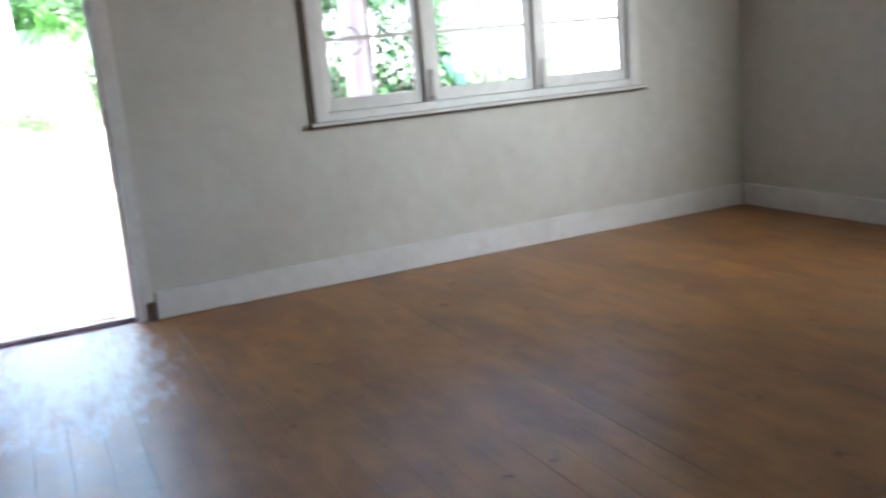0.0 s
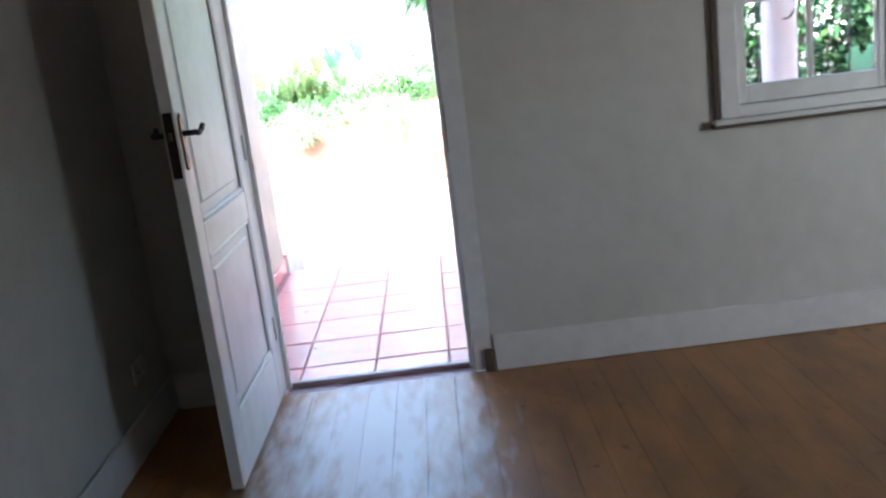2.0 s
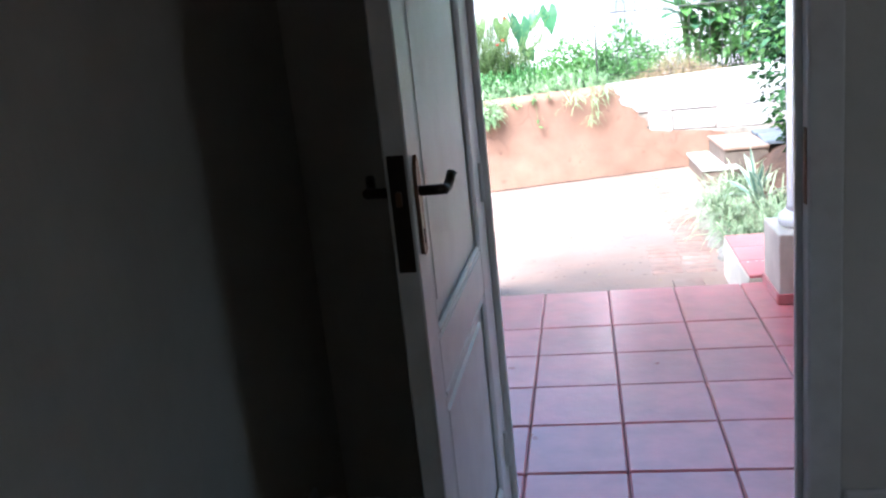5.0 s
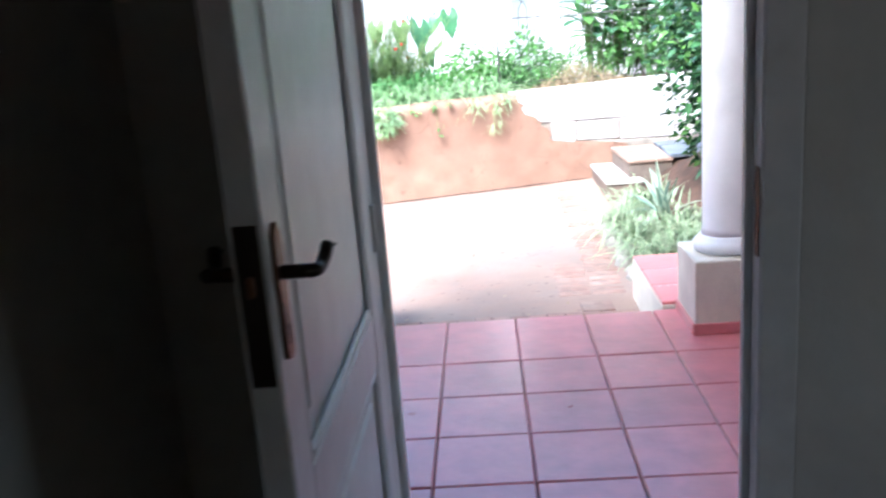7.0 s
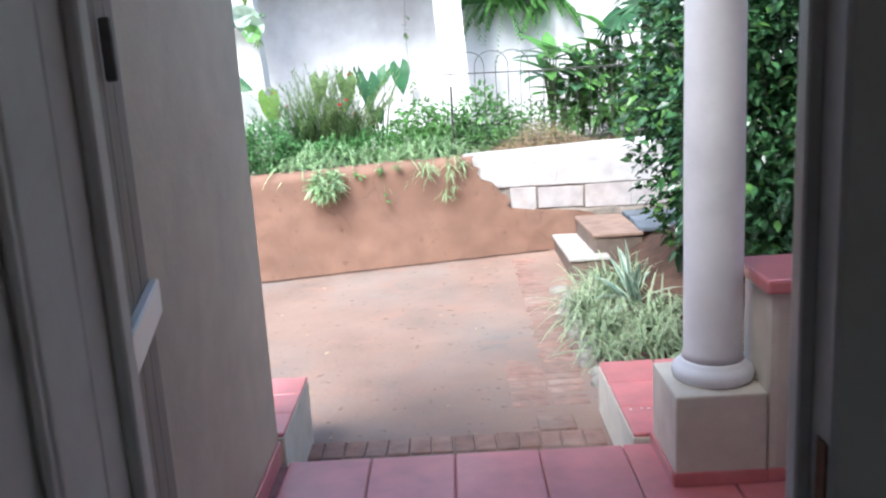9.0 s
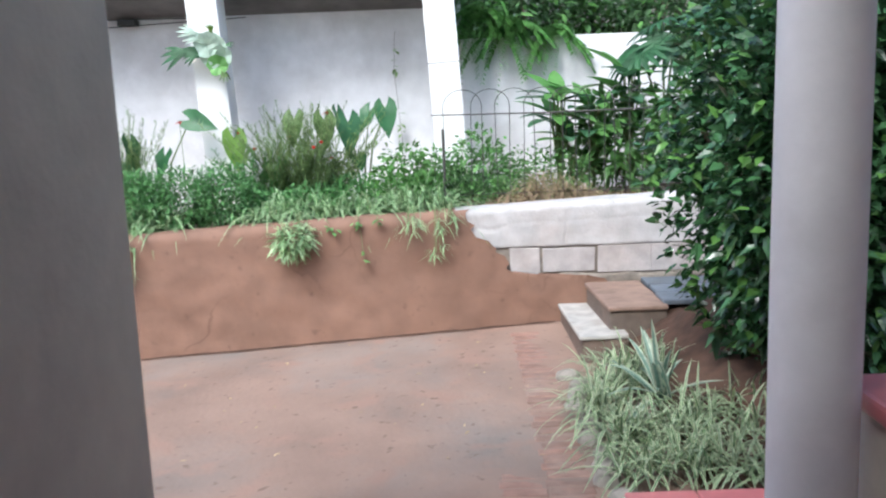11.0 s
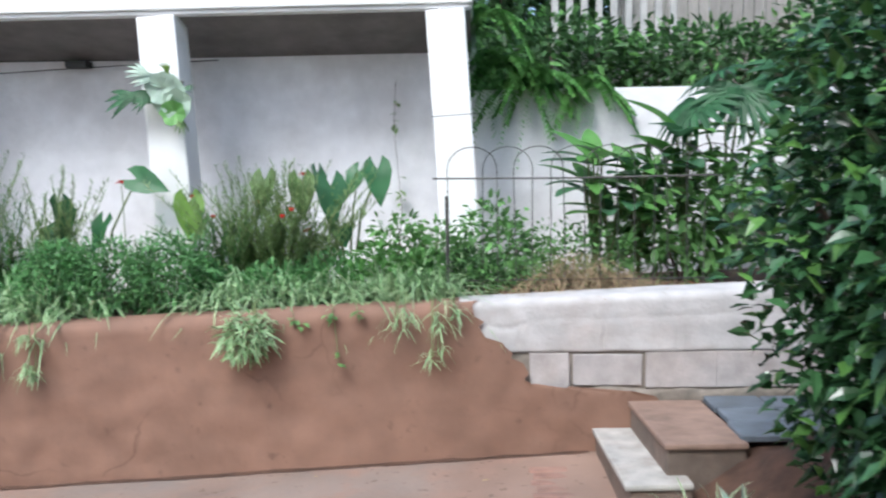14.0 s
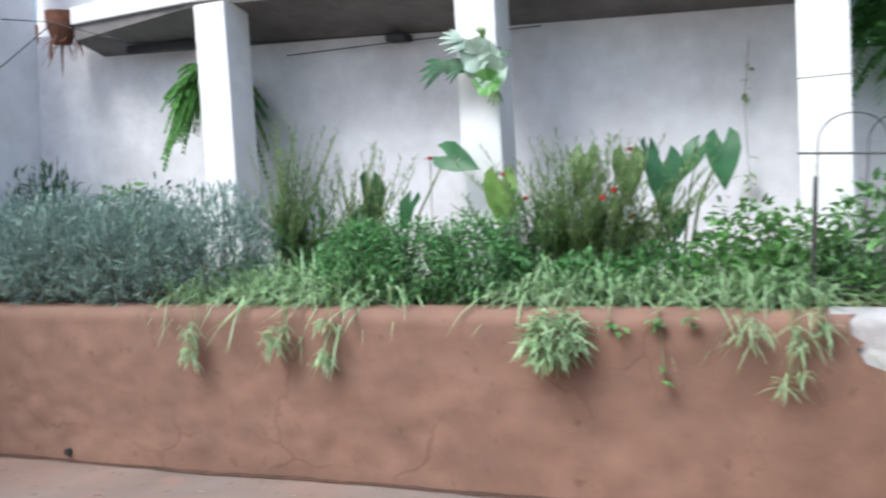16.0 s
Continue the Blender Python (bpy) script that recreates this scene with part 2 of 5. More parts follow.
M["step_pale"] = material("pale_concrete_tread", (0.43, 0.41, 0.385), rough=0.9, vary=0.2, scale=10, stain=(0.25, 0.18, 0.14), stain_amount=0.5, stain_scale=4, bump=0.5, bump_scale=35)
M["step_brown"] = material("brown_brick_tread", (0.27, 0.18, 0.14), rough=0.9, vary=0.2, scale=10, stain=(0.14, 0.09, 0.07), stain_amount=0.5, stain_scale=4, bump=0.5, bump_scale=35)
# Beige wall, toned down in colour for the shade of the roof.
M["wing"] = material("beige_shaded_paint", (0.55, 0.47, 0.36), rough=0.75, vary=0.06, scale=8, stain=(0.33, 0.29, 0.24), stain_amount=0.4, stain_scale=1.3, bump=0.2, bump_scale=35)
M["slate"] = material("blue_grey_slate", (0.13, 0.15, 0.18), rough=0.6, vary=0.25, scale=8, bump=0.3, bump_scale=25, per_object=0.25)
M["stone"] = material("grey_edging_stone", (0.28, 0.25, 0.22), rough=0.9, vary=0.25, scale=9, bump=0.5, bump_scale=20, per_object=0.2)
M["iron"] = material("rusted_grey_iron", (0.10, 0.095, 0.09), rough=0.6, metal=0.5, vary=0.3, scale=30, bump=0.1)
M["brass"] = material("aged_brass", (0.19, 0.105, 0.065), rough=0.45, metal=1.0, vary=0.25, scale=30, stain=(0.12, 0.08, 0.05), stain_amount=0.6, stain_scale=18)
M["bronze"] = material("dark_bronze", (0.05, 0.035, 0.025), rough=0.35, metal=0.8, vary=0.2, scale=30)
M["bark"] = material("grey_brown_bark", (0.11, 0.08, 0.06), rough=0.9, vary=0.3, scale=18, bump=0.6, bump_scale=30)
M["stem"] = material("green_stem", (0.17, 0.22, 0.09), rough=0.6, vary=0.2, scale=20, bump=0)
M["red_flower"] = material("red_petal", (0.55, 0.03, 0.02), rough=0.5, vary=0.1, bump=0)
M["straw"] = material("dry_straw", (0.34, 0.25, 0.15), rough=0.9, vary=0.25, scale=20, bump=0, per_island=0.35)
M["litter"] = material("brown_leaf_litter", (0.17, 0.07, 0.04), rough=0.9, vary=0.3, scale=20, bump=0, per_island=0.4)
M["plank"] = material("weathered_grey_plank", (0.30, 0.28, 0.26), rough=0.85, vary=0.2, scale=6, stretch=(6, 6, 0.8), bump=0.2, per_object=0.15)
M["roof_tile"] = material("grey_roof_sheet", (0.20, 0.19, 0.21), rough=0.6, vary=0.2, scale=6)
M["picket"] = material("weathered_picket_paint", (0.42, 0.41, 0.40), rough=0.8, vary=0.2, scale=8)
M["cable"] = material("black_cable", (0.025, 0.025, 0.025), rough=0.6, vary=0.1, bump=0)


def leaf(name, colour, vary=0.3, rough=0.5, leafy=0.25, spec=0.4):
    return material(name, colour, rough=rough, vary=0.18, scale=9, bump=0, per_island=vary, leafy=leafy, spec=spec)


M["camellia"] = leaf("glossy_dark_leaf", (0.046, 0.115, 0.044), vary=0.55, rough=0.24, leafy=0.12, spec=0.7)
M["camellia_young"] = leaf("glossy_light_leaf", (0.10, 0.22, 0.05), vary=0.4, rough=0.3, leafy=0.25)
M["spider"] = striped_leaf("variegated_grass_leaf", (0.13, 0.31, 0.10), (0.52, 0.64, 0.40))
M["agave"] = striped_leaf("blue_green_sword_leaf", (0.17, 0.28, 0.22), (0.46, 0.52, 0.40))
M["spider_pale"] = striped_leaf("cream_striped_leaf", (0.11, 0.21, 0.08), (0.50, 0.54, 0.38))
M["lavender"] = leaf("silver_green_leaf", (0.25, 0.345, 0.30), vary=0.35, rough=0.7)
M["feather"] = leaf("feathery_green_leaf", (0.11, 0.25, 0.085), vary=0.4, rough=0.6, leafy=0.4)
M["marigold"] = leaf("dark_cushion_leaf", (0.125, 0.28, 0.10), vary=0.6, rough=0.55, leafy=0.25)
M["bronze_leaf"] = leaf("olive_bronze_leaf", (0.22, 0.32, 0.13), vary=0.4, rough=0.6, leafy=0.42)
M["ear"] = leaf("broad_green_leaf", (0.04, 0.13, 0.05), vary=0.3, rough=0.4, leafy=0.3)
M["ear_grey"] = leaf("grey_green_leaf", (0.07, 0.175, 0.085), vary=0.2, rough=0.4, leafy=0.25)
M["olive_ear"] = leaf("dull_olive_leaf", (0.10, 0.17, 0.05), vary=0.2, rough=0.45, leafy=0.3)
M["mint"] = leaf("pale_mint_leaf", (0.17, 0.36, 0.22), vary=0.2, rough=0.4, leafy=0.35)
M["ear_pale"] = leaf("yellow_green_leaf", (0.17, 0.30, 0.06), vary=0.2, rough=0.4, leafy=0.35)
M["mixed"] = leaf("mid_green_leaf", (0.14, 0.29, 0.09), vary=0.45, rough=0.5)
M["fern"] = leaf("fresh_fern_leaf", (0.12, 0.28, 0.07), vary=0.4, rough=0.55, leafy=0.3)
M["palm"] = leaf("deep_palm_leaf", (0.034, 0.105, 0.042), vary=0.35, rough=0.5, leafy=0.15)
M["stag"] = leaf("pale_grey_green_leaf", (0.40, 0.50, 0.41), vary=0.2, rough=0.6, leafy=0.2)
M["far"] = leaf("shadowed_hedge_leaf", (0.06, 0.13, 0.045), vary=0.5, rough=0.55)

glass = bpy.data.materials.new("window_glass")
glass.use_nodes = True
gb = glass.node_tree.nodes["Principled BSDF"]
gb.inputs["Base Color"].default_value = (0.97, 0.985, 0.98, 1)
gb.inputs["Roughness"].default_value = 0.02
gb.inputs["IOR"].default_value = 1.45
gb.inputs["Transmission Weight"].default_value = 1.0
M["glass"] = glass


# ---- building helpers ----
def part(name, bm, mat, parent=None, label="", smooth=False):
    me = bpy.data.meshes.new(name)
    if isinstance(bm, tuple):
        verts, faces, uvs = bm
        me.from_pydata(verts, [], faces)
        if uvs is not None:
            layer = me.uv_layers.new(name="UVMap")
            layer.data.foreach_set("uv", np.asarray(uvs, dtype=np.float32).ravel())
    else:
        bmesh.ops.recalc_face_normals(bm, faces=bm.faces)
        bm.to_mesh(me)
        bm.free()
    me.materials.append(mat)
    if smooth:
        me.polygons.foreach_set("use_smooth", [True] * len(me.polygons))
    ob = new(name, me)
    if parent:
        ob.parent = parent
    if label:
        ob["label"] = label
    return ob


def thing(name, place, label, category, group="", kind=""):
    ob = new(name)
    ob.empty_display_size = 0.1
    ob.matrix_basis = Matrix.Translation(place)
    return tagged(ob, label, category, group, kind)


def add_box(bm, lo, hi, bevel=0.0, m=None):
    made = bmesh.ops.create_cube(bm, size=1)["verts"]
    lo, hi = Vector(lo), Vector(hi)
    for v in made:
        v.co = Vector(((lo[i] + hi[i]) / 2 + v.co[i] * (hi[i] - lo[i])) for i in range(3))
    if bevel:
        edges = list({e for v in made for e in v.link_edges})
        res = bmesh.ops.bevel(bm, geom=edges, offset=bevel, segments=2 if bevel > 0.006 else 1, profile=0.6, affect="EDGES")
        made = list({v for f in res["faces"] for v in f.verts} | {v for v in made if v.is_valid})
    if m is not None:
        bmesh.ops.transform(bm, matrix=m, verts=made)
    return made


def box(lo, hi, bevel=0.0, m=None):
    bm = bmesh.new()
    add_box(bm, lo, hi, bevel, m)
    return bm


def boxes(list_of):
    bm = bmesh.new()
    for lo, hi, bevel in list_of:
        add_box(bm, lo, hi, bevel)
    return bm


def lathe(profile, segments=40):
    """A turned solid from (radius, height) pairs."""
    bm = bmesh.new()
    rings = [[bm.verts.new((r * math.cos(2 * math.pi * k / segments), r * math.sin(2 * math.pi * k / segments), z)) for k in range(segments)] for r, z in profile]
    for a, b in zip(rings, rings[1:]):
        for k in range(segments):
            bm.faces.new((a[k], a[(k + 1) % segments], b[(k + 1) % segments], b[k]))
    bm.faces.new(rings[0][::-1])
    bm.faces.new(rings[-1])
    return bm


def add_tube(bm, points, radius, segments=8, taper=1.0):
    """A round bar along a line of points."""
    points = [Vector(p) for p in points]
    rings = []
    for i, p in enumerate(points):
        d = (points[min(i + 1, len(points) - 1)] - points[max(i - 1, 0)]).normalized()
        side = d.orthogonal().normalized() if abs(d.z) > 0.99 else d.cross(Vector((0, 0, 1))).normalized()
        up = side.cross(d)
        r = radius * (1 + (taper - 1) * i / (len(points) - 1))
        rings.append([bm.verts.new(p + (side * math.cos(a) + up * math.sin(a)) * r) for a in (2 * math.pi * k / segments for k in range(segments))])
    for a, b in zip(rings, rings[1:]):
        for k in range(segments):
            bm.faces.new((a[k], a[(k + 1) % segments], b[(k + 1) % segments], b[k]))
    bm.faces.new(rings[0][::-1])
    bm.faces.new(rings[-1])


def tube(points, radius, segments=8, taper=1.0):
    bm = bmesh.new()
    add_tube(bm, points, radius, segments, taper)
    return bm


def ribbons(base, azimuth, elevation, length, width, droop, steps=3, fold=0.25, twist=0.0, tip=0.08):
    """Many folded leaf blades at once: arrays of one entry a blade. Each starts at base, leaves it at the
    given angles (radians), bends down by droop and narrows to its tip."""
    base = np.asarray(base, float)
    k = len(base)
    u = np.linspace(0, 1, steps + 1)
    ca, sa, ce, se = np.cos(azimuth), np.sin(azimuth), np.cos(elevation), np.sin(elevation)
    out = np.stack([ca * ce, sa * ce, se], 1)
    side = np.stack([-sa, ca, np.zeros(k)], 1)
    up = np.cross(out, side)
    tw = np.asarray(twist) * np.ones(k)
    side, up = side * np.cos(tw)[:, None] + up * np.sin(tw)[:, None], up * np.cos(tw)[:, None] - side * np.sin(tw)[:, None]
    mid = base[:, None] + out[:, None] * (u[None, :, None] * np.asarray(length)[:, None, None])
    mid[:, :, 2] -= (np.asarray(droop) * np.asarray(length))[:, None] * u[None] ** 2
    profile = np.clip(np.sin(np.pi * np.clip(u * 0.86 + 0.14, 0, 1)) ** 0.7, tip, 1)
    half = (np.asarray(width) / 2)[:, None] * profile[None]
    lift = up[:, None] * (half * fold)[:, :, None]
    verts = np.stack([mid - side[:, None] * half[:, :, None] + lift, mid, mid + side[:, None] * half[:, :, None] + lift], 2).reshape(-1, 3)
    per = (steps + 1) * 3
    one, uv = [], []
    for s in range(steps):
        for c in range(2):
            a = s * 3 + c
            one.append((a, a + 1, a + 4, a + 3))
            uv += [(c / 2, u[s]), (c / 2 + 0.5, u[s]), (c / 2 + 0.5, u[s + 1]), (c / 2, u[s + 1])]
    one = np.array(one)
    faces = (one[None] + (np.arange(k) * per)[:, None, None]).reshape(-1, 4)
    uvs = np.tile(np.array(uv), (k, 1))
    return verts.tolist(), faces.tolist(), uvs


def merge(*sets):
    verts, faces, uvs, start = [], [], [], 0
    for v, f, t in sets:
        verts += v
        faces += [[i + start for i in q] for q in f]
        uvs.append(np.asarray(t))
        start = len(verts)
    return verts, faces, np.concatenate(uvs)


# ---- large structure ----
LEFT, RIGHT, BACK, HIGH = -0.47, 5.0, -6.6, 2.75
FLOOR_V = -0.08          # verandah floor
YARD_WALL = 6.55          # face of the retaining wall
BED = 0.66                # soil of the raised bed


def ground_height(x, y):
    if y < 2.4:
        return -0.33
    rise = min(max((y - 3.3) / 3.3, 0), 1.0)
    z = -0.32 + 0.09 * rise + 0.062 * max(min(x, 2.2), -6.5) * rise
    return z + 0.012 * noise.noise((x * 0.9, y * 0.9, 0)) + 0.006 * noise.noise((x * 4, y * 4, 2))


def bed(x):
    """The soil of the raised bed: it falls gently towards the west."""
    return BED + 0.045 * (max(min(x, 3.0), -6.4) - 0.58)


def tilted(bm, amount=0.045):
    """Lower a mesh's upper part towards the west, as the wall top runs."""
    for v in bm.verts:
        if v.co.z > 0.4:
            v.co.z += amount * (max(min(v.co.x, 3.0), -6.4) - 0.58)
    return bm


def structure(name, bm, mat, label, smooth=False):
    return tagged(part(name, bm, mat, smooth=smooth), label, name.rstrip("_0123456789").replace("_", " ").split()[0], kind="structure")


def build_ground():
    xs = np.concatenate([[-400, -120, -40, -15], np.arange(-8, 9, 0.14), [16, 45, 130, 400]])
    ys = np.concatenate([[-400, -120, -40, -12, -3], np.arange(2, 8.4, 0.14), [14, 40, 130, 400]])
    verts = [(x, y, ground_height(x, y)) for y in ys for x in xs]
    nx = len(xs)
    faces = [(j * nx + i, j * nx + i + 1, (j + 1) * nx + i + 1, (j + 1) * nx + i) for j in range(len(ys) - 1) for i in range(nx - 1)]
    ob = structure("ground", (verts, faces, None), M["earth"], "trodden reddish earth yard with worn grey cement patches", True)
    return ob


build_ground()

# room shell
floor = structure("floor", box((LEFT - 0.2, BACK, -0.32), (RIGHT + 0.2, -0.0, -0.022)), M["gap"], "old oiled pine floorboards, scuffed and stained")
structure("wall_north", boxes([
    ((LEFT - 0.2, 0, -0.3), (-0.09, 0.12, HIGH), 0), ((0.885, 0, -0.3), (1.88, 0.12, HIGH), 0), ((4.10, 0, -0.3), (RIGHT + 0.2, 0.12, HIGH), 0),
    ((-0.09, 0, 2.12), (0.885, 0.12, HIGH), 0), ((1.88, 0, -0.3), (4.10, 0.12, 0.93), 0), ((1.88, 0, 2.15), (4.10, 0.12, HIGH), 0)]),
    M["wall"], "off-white painted plaster wall with faint marks")
structure("wall_west", box((LEFT - 0.2, BACK, -0.3), (LEFT, -0.003, HIGH)), M["wall"], "off-white painted plaster side wall")
structure("wall_east", boxes([((RIGHT, BACK, -0.3), (RIGHT + 0.2, -3.8, HIGH), 0), ((RIGHT, -2.6, -0.3), (RIGHT + 0.2, -0.003, HIGH), 0),
    ((RIGHT, -3.8, -0.3), (RIGHT + 0.2, -2.6, 1.0), 0), ((RIGHT, -3.8, 2.1), (RIGHT + 0.2, -2.6, HIGH), 0)]), M["wall"], "cream painted plaster side wall with an assumed window opening out of view")
structure("wall_south", box((LEFT - 0.2, BACK - 0.2, -0.3), (RIGHT + 0.2, BACK - 0.003, HIGH)), M["wall"], "plain plaster wall behind the walk")
structure("ceiling", box((LEFT - 0.2, BACK - 0.2, HIGH + 0.003), (RIGHT + 0.2, 0.12, HIGH + 0.15)), M["ceiling"], "plain white ceiling")


def baseboard(name, lo, hi):
    bm = bmesh.new()
    add_box(bm, lo, hi, 0.006)
    structure(name, bm, M["trim"], "white painted wooden skirting board")


baseboard("baseboard_1", (0.89, -0.022, 0.0), (RIGHT - 0.001, -0.001, 0.155))
baseboard("baseboard_2", (LEFT + 0.001, BACK + 0.01, 0.0), (LEFT + 0.022, -0.002, 0.155))
baseboard("baseboard_3", (RIGHT - 0.022, BACK + 0.01, 0.0), (RIGHT - 0.001, -0.024, 0.155))
baseboard("baseboard_4", (LEFT + 0.024, -0.022, 0.0), (-0.095, -0.001, 0.155))

# verandah slab, wing wall, unseen roof
verandah = structure("pavement", box((-0.42, 0.12, -0.4), (6.5, 2.52, FLOOR_V - 0.012)), M["grout"], "verandah floor of worn red quarry tiles")
structure("wall_wing", box((-0.74, 0.122, -0.4), (-0.397, 2.575, 2.75)), M["wing"], "cream plastered wing wall beside the verandah")
bm = bmesh.new()
add_box(bm, (-0.396, 0.124, FLOOR_V - 0.01), (-0.384, 2.56, FLOOR_V + 0.085), 0.004)
structure("trim_1", bm, M["tile"], "red tile skirting along the wing wall")
# Roof is out of view; its gap is cut to balance the tiles' light.
structure("ceiling_verandah", boxes([((-0.8, 0.122, 2.70), (6.6, 1.1, 2.78), 0), ((0.85, 1.1, 2.70), (6.6, 2.62, 2.78), 0)]), M["ceiling"], "unseen verandah roof, cut open to set the light below")
structure("wall_end", box((6.5, 0.122, -0.4), (6.7, 2.52, 2.72)), M["white_plaster"], "plain plaster wall closing the verandah")


# door frame, threshold and leaf
def build_door_frame():
    top = thing("door_frame", (0.4, 0, 0), "white painted wooden door frame with chipped edges", "door frame", kind="structure")
    for name, lo, hi in (("jamb", (-0.487, -0.012, 0), (-0.4, 0.13, 2.12)), ("jamb", (0.4, -0.005, 0), (0.484, 0.13, 2.12)), ("head", (-0.4, -0.012, 2.045), (0.4, 0.13, 2.12))):
        part(name, box(lo, hi, 0.006), M["trim"], top)
    for x0, x1 in ((-0.4, -0.382), (0.382, 0.4)):
        part("stop_bead", box((x0, 0.05, 0.0), (x1, 0.072, 2.045), 0.003), M["trim"], top)
    part("plinth_block", box((0.447, -0.026, 0.0), (0.487, -0.0125, 0.1), 0.004), M["bark"], top, "bare worn wooden stub")
    part("strike_plate", box((0.3965, 0.005, 0.93), (0.4005, 0.03, 1.12), 0.001), M["brass"], top)


build_door_frame()


def build_threshold():
    top = thing("door_sill", (0.4, 0.13, -0.02), "worn dark red painted door threshold with a raised weather bar", "threshold", kind="structure")
    part("tread", box((-0.4, -0.128, -0.04), (0.4, 0.02, 0.012), 0.006), M["sill_wood"], top)
    part("weather_bar", box((-0.395, -0.05, 0.012), (0.395, -0.01, 0.036), 0.008), M["sill_wood"], top)
    part("lower_sill", box((-0.4, 0.021, -0.06), (0.4, 0.12, -0.022), 0.006), M["sill_wood"], top)


build_threshold()


def build_door():
    top = thing("door_1", (0.0, -0.006, 0.0), "white painted panelled wooden door standing open against the side wall", "door", kind="structure")
    top.matrix_basis = pose(0.0, -0.008, 0.0, 0, 0, -1.0)
    w, h, t = 0.815, 2.03, 0.042
    stile, z0 = 0.098, 0.012
    rails = ((z0, 0.23), (0.785, 0.895), (h - 0.13, h))
    for y0, y1 in ((-w, -w + stile), (-stile, 0.0)):
        part("stile", box((-t, y0, z0), (0, y1, h), 0.003), M["trim"], top)
    for a, b in rails:
        part("rail", box((-t, -w + stile + 0.0005, a), (-0.0005, -stile - 0.0005, b), 0.003), M["trim"], top)
    for a, b in ((0.23, 0.785), (0.895, h - 0.13)):
        bm = bmesh.new()
        y0, y1 = -w + stile, -stile
        add_box(bm, (-t + 0.012, y0 + 0.001, a + 0.001), (-0.014, y1 - 0.001, b - 0.001))
        add_box(bm, (-t + 0.007, y0 + 0.055, a + 0.055), (-0.008, y1 - 0.055, b - 0.055), 0.006)
        panel = part("panel", bm, M["trim"], top)
        bm = bmesh.new()
        for lo, hi in (((-0.013, y0, a), (-0.001, y0 + 0.018, b)), ((-0.013, y1 - 0.018, a), (-0.001, y1, b)),
                       ((-0.013, y0 + 0.018, a), (-0.001, y1 - 0.018, a + 0.018)), ((-0.013, y0 + 0.018, b - 0.018), (-0.001, y1 - 0.018, b))):
            add_box(bm, lo, hi, 0.005)
        part("moulding", bm, M["trim"], panel)
    part("lock_faceplate", box((-t * 0.85, -w - 0.0015, 1.055), (-t * 0.15, -w + 0.002, 1.255), 0.001), M["bronze"], top, "dark worn lock faceplate")
    part("latch_bolt", box((-t * 0.62, -w - 0.011, 1.17), (-t * 0.38, -w, 1.195), 0.002), M["brass"], top)
    for side in (1, -1):
        x = 0.0 if side > 0 else -t
        y = -w + 0.042
        bm = bmesh.new()
        outline = [(-0.017, 1.08), (0.0, 1.074), (0.017, 1.08), (0.019, 1.11), (0.017, 1.15), (0.021, 1.18), (0.018, 1.21), (0.014, 1.235), (0.0, 1.248), (-0.014, 1.235), (-0.018, 1.21), (-0.021, 1.18), (-0.017, 1.15), (-0.019, 1.11)]
        face = bm.faces.new([bm.verts.new((x, y + dy, z)) for dy, z in outline])
        raised = bmesh.ops.extrude_face_region(bm, geom=[face])["geom"]
        for v in raised:
            if isinstance(v, bmesh.types.BMVert):
                v.co.x += side * 0.006
                v.co.y = y + (v.co.y - y) * 0.86
        plate = part("handle_plate", bm, M["brass"], top, "tall shaped handle plate of aged copper-coloured brass")
        part("keyhole", boxes([((min(x + side * 0.0055, x + side * 0.007), y - 0.003, 1.095), (max(x + side * 0.0055, x + side * 0.007), y + 0.003, 1.12), 0)]), M["cable"], plate, "dark keyhole")
        bm = bmesh.new()
        add_tube(bm, [(x + side * 0.004, y, 1.186), (x + side * 0.046, y, 1.186)], 0.009, 10)
        add_tube(bm, [(x + side * 0.043, y - 0.006, 1.188), (x + side * 0.046, y + 0.018, 1.182), (x + side * 0.047, y + 0.036, 1.183), (x + side * 0.05, y + 0.05, 1.192), (x + side * 0.053, y + 0.06, 1.204)], 0.0085, 10)
        add_box(bm, (x + side * 0.052 - 0.010, y + 0.052, 1.2), (x + side * 0.052 + 0.010, y + 0.072, 1.2), 0.004)
        part("lever", bm, M["bronze"], plate, "dark curved lever with a square end", True)
    for z in (0.25, 1.0, 1.78):
        part("hinge", tube([(0.004, -0.004, z), (0.004, -0.004, z + 0.1)], 0.007, 8), M["trim"], top)


build_door()


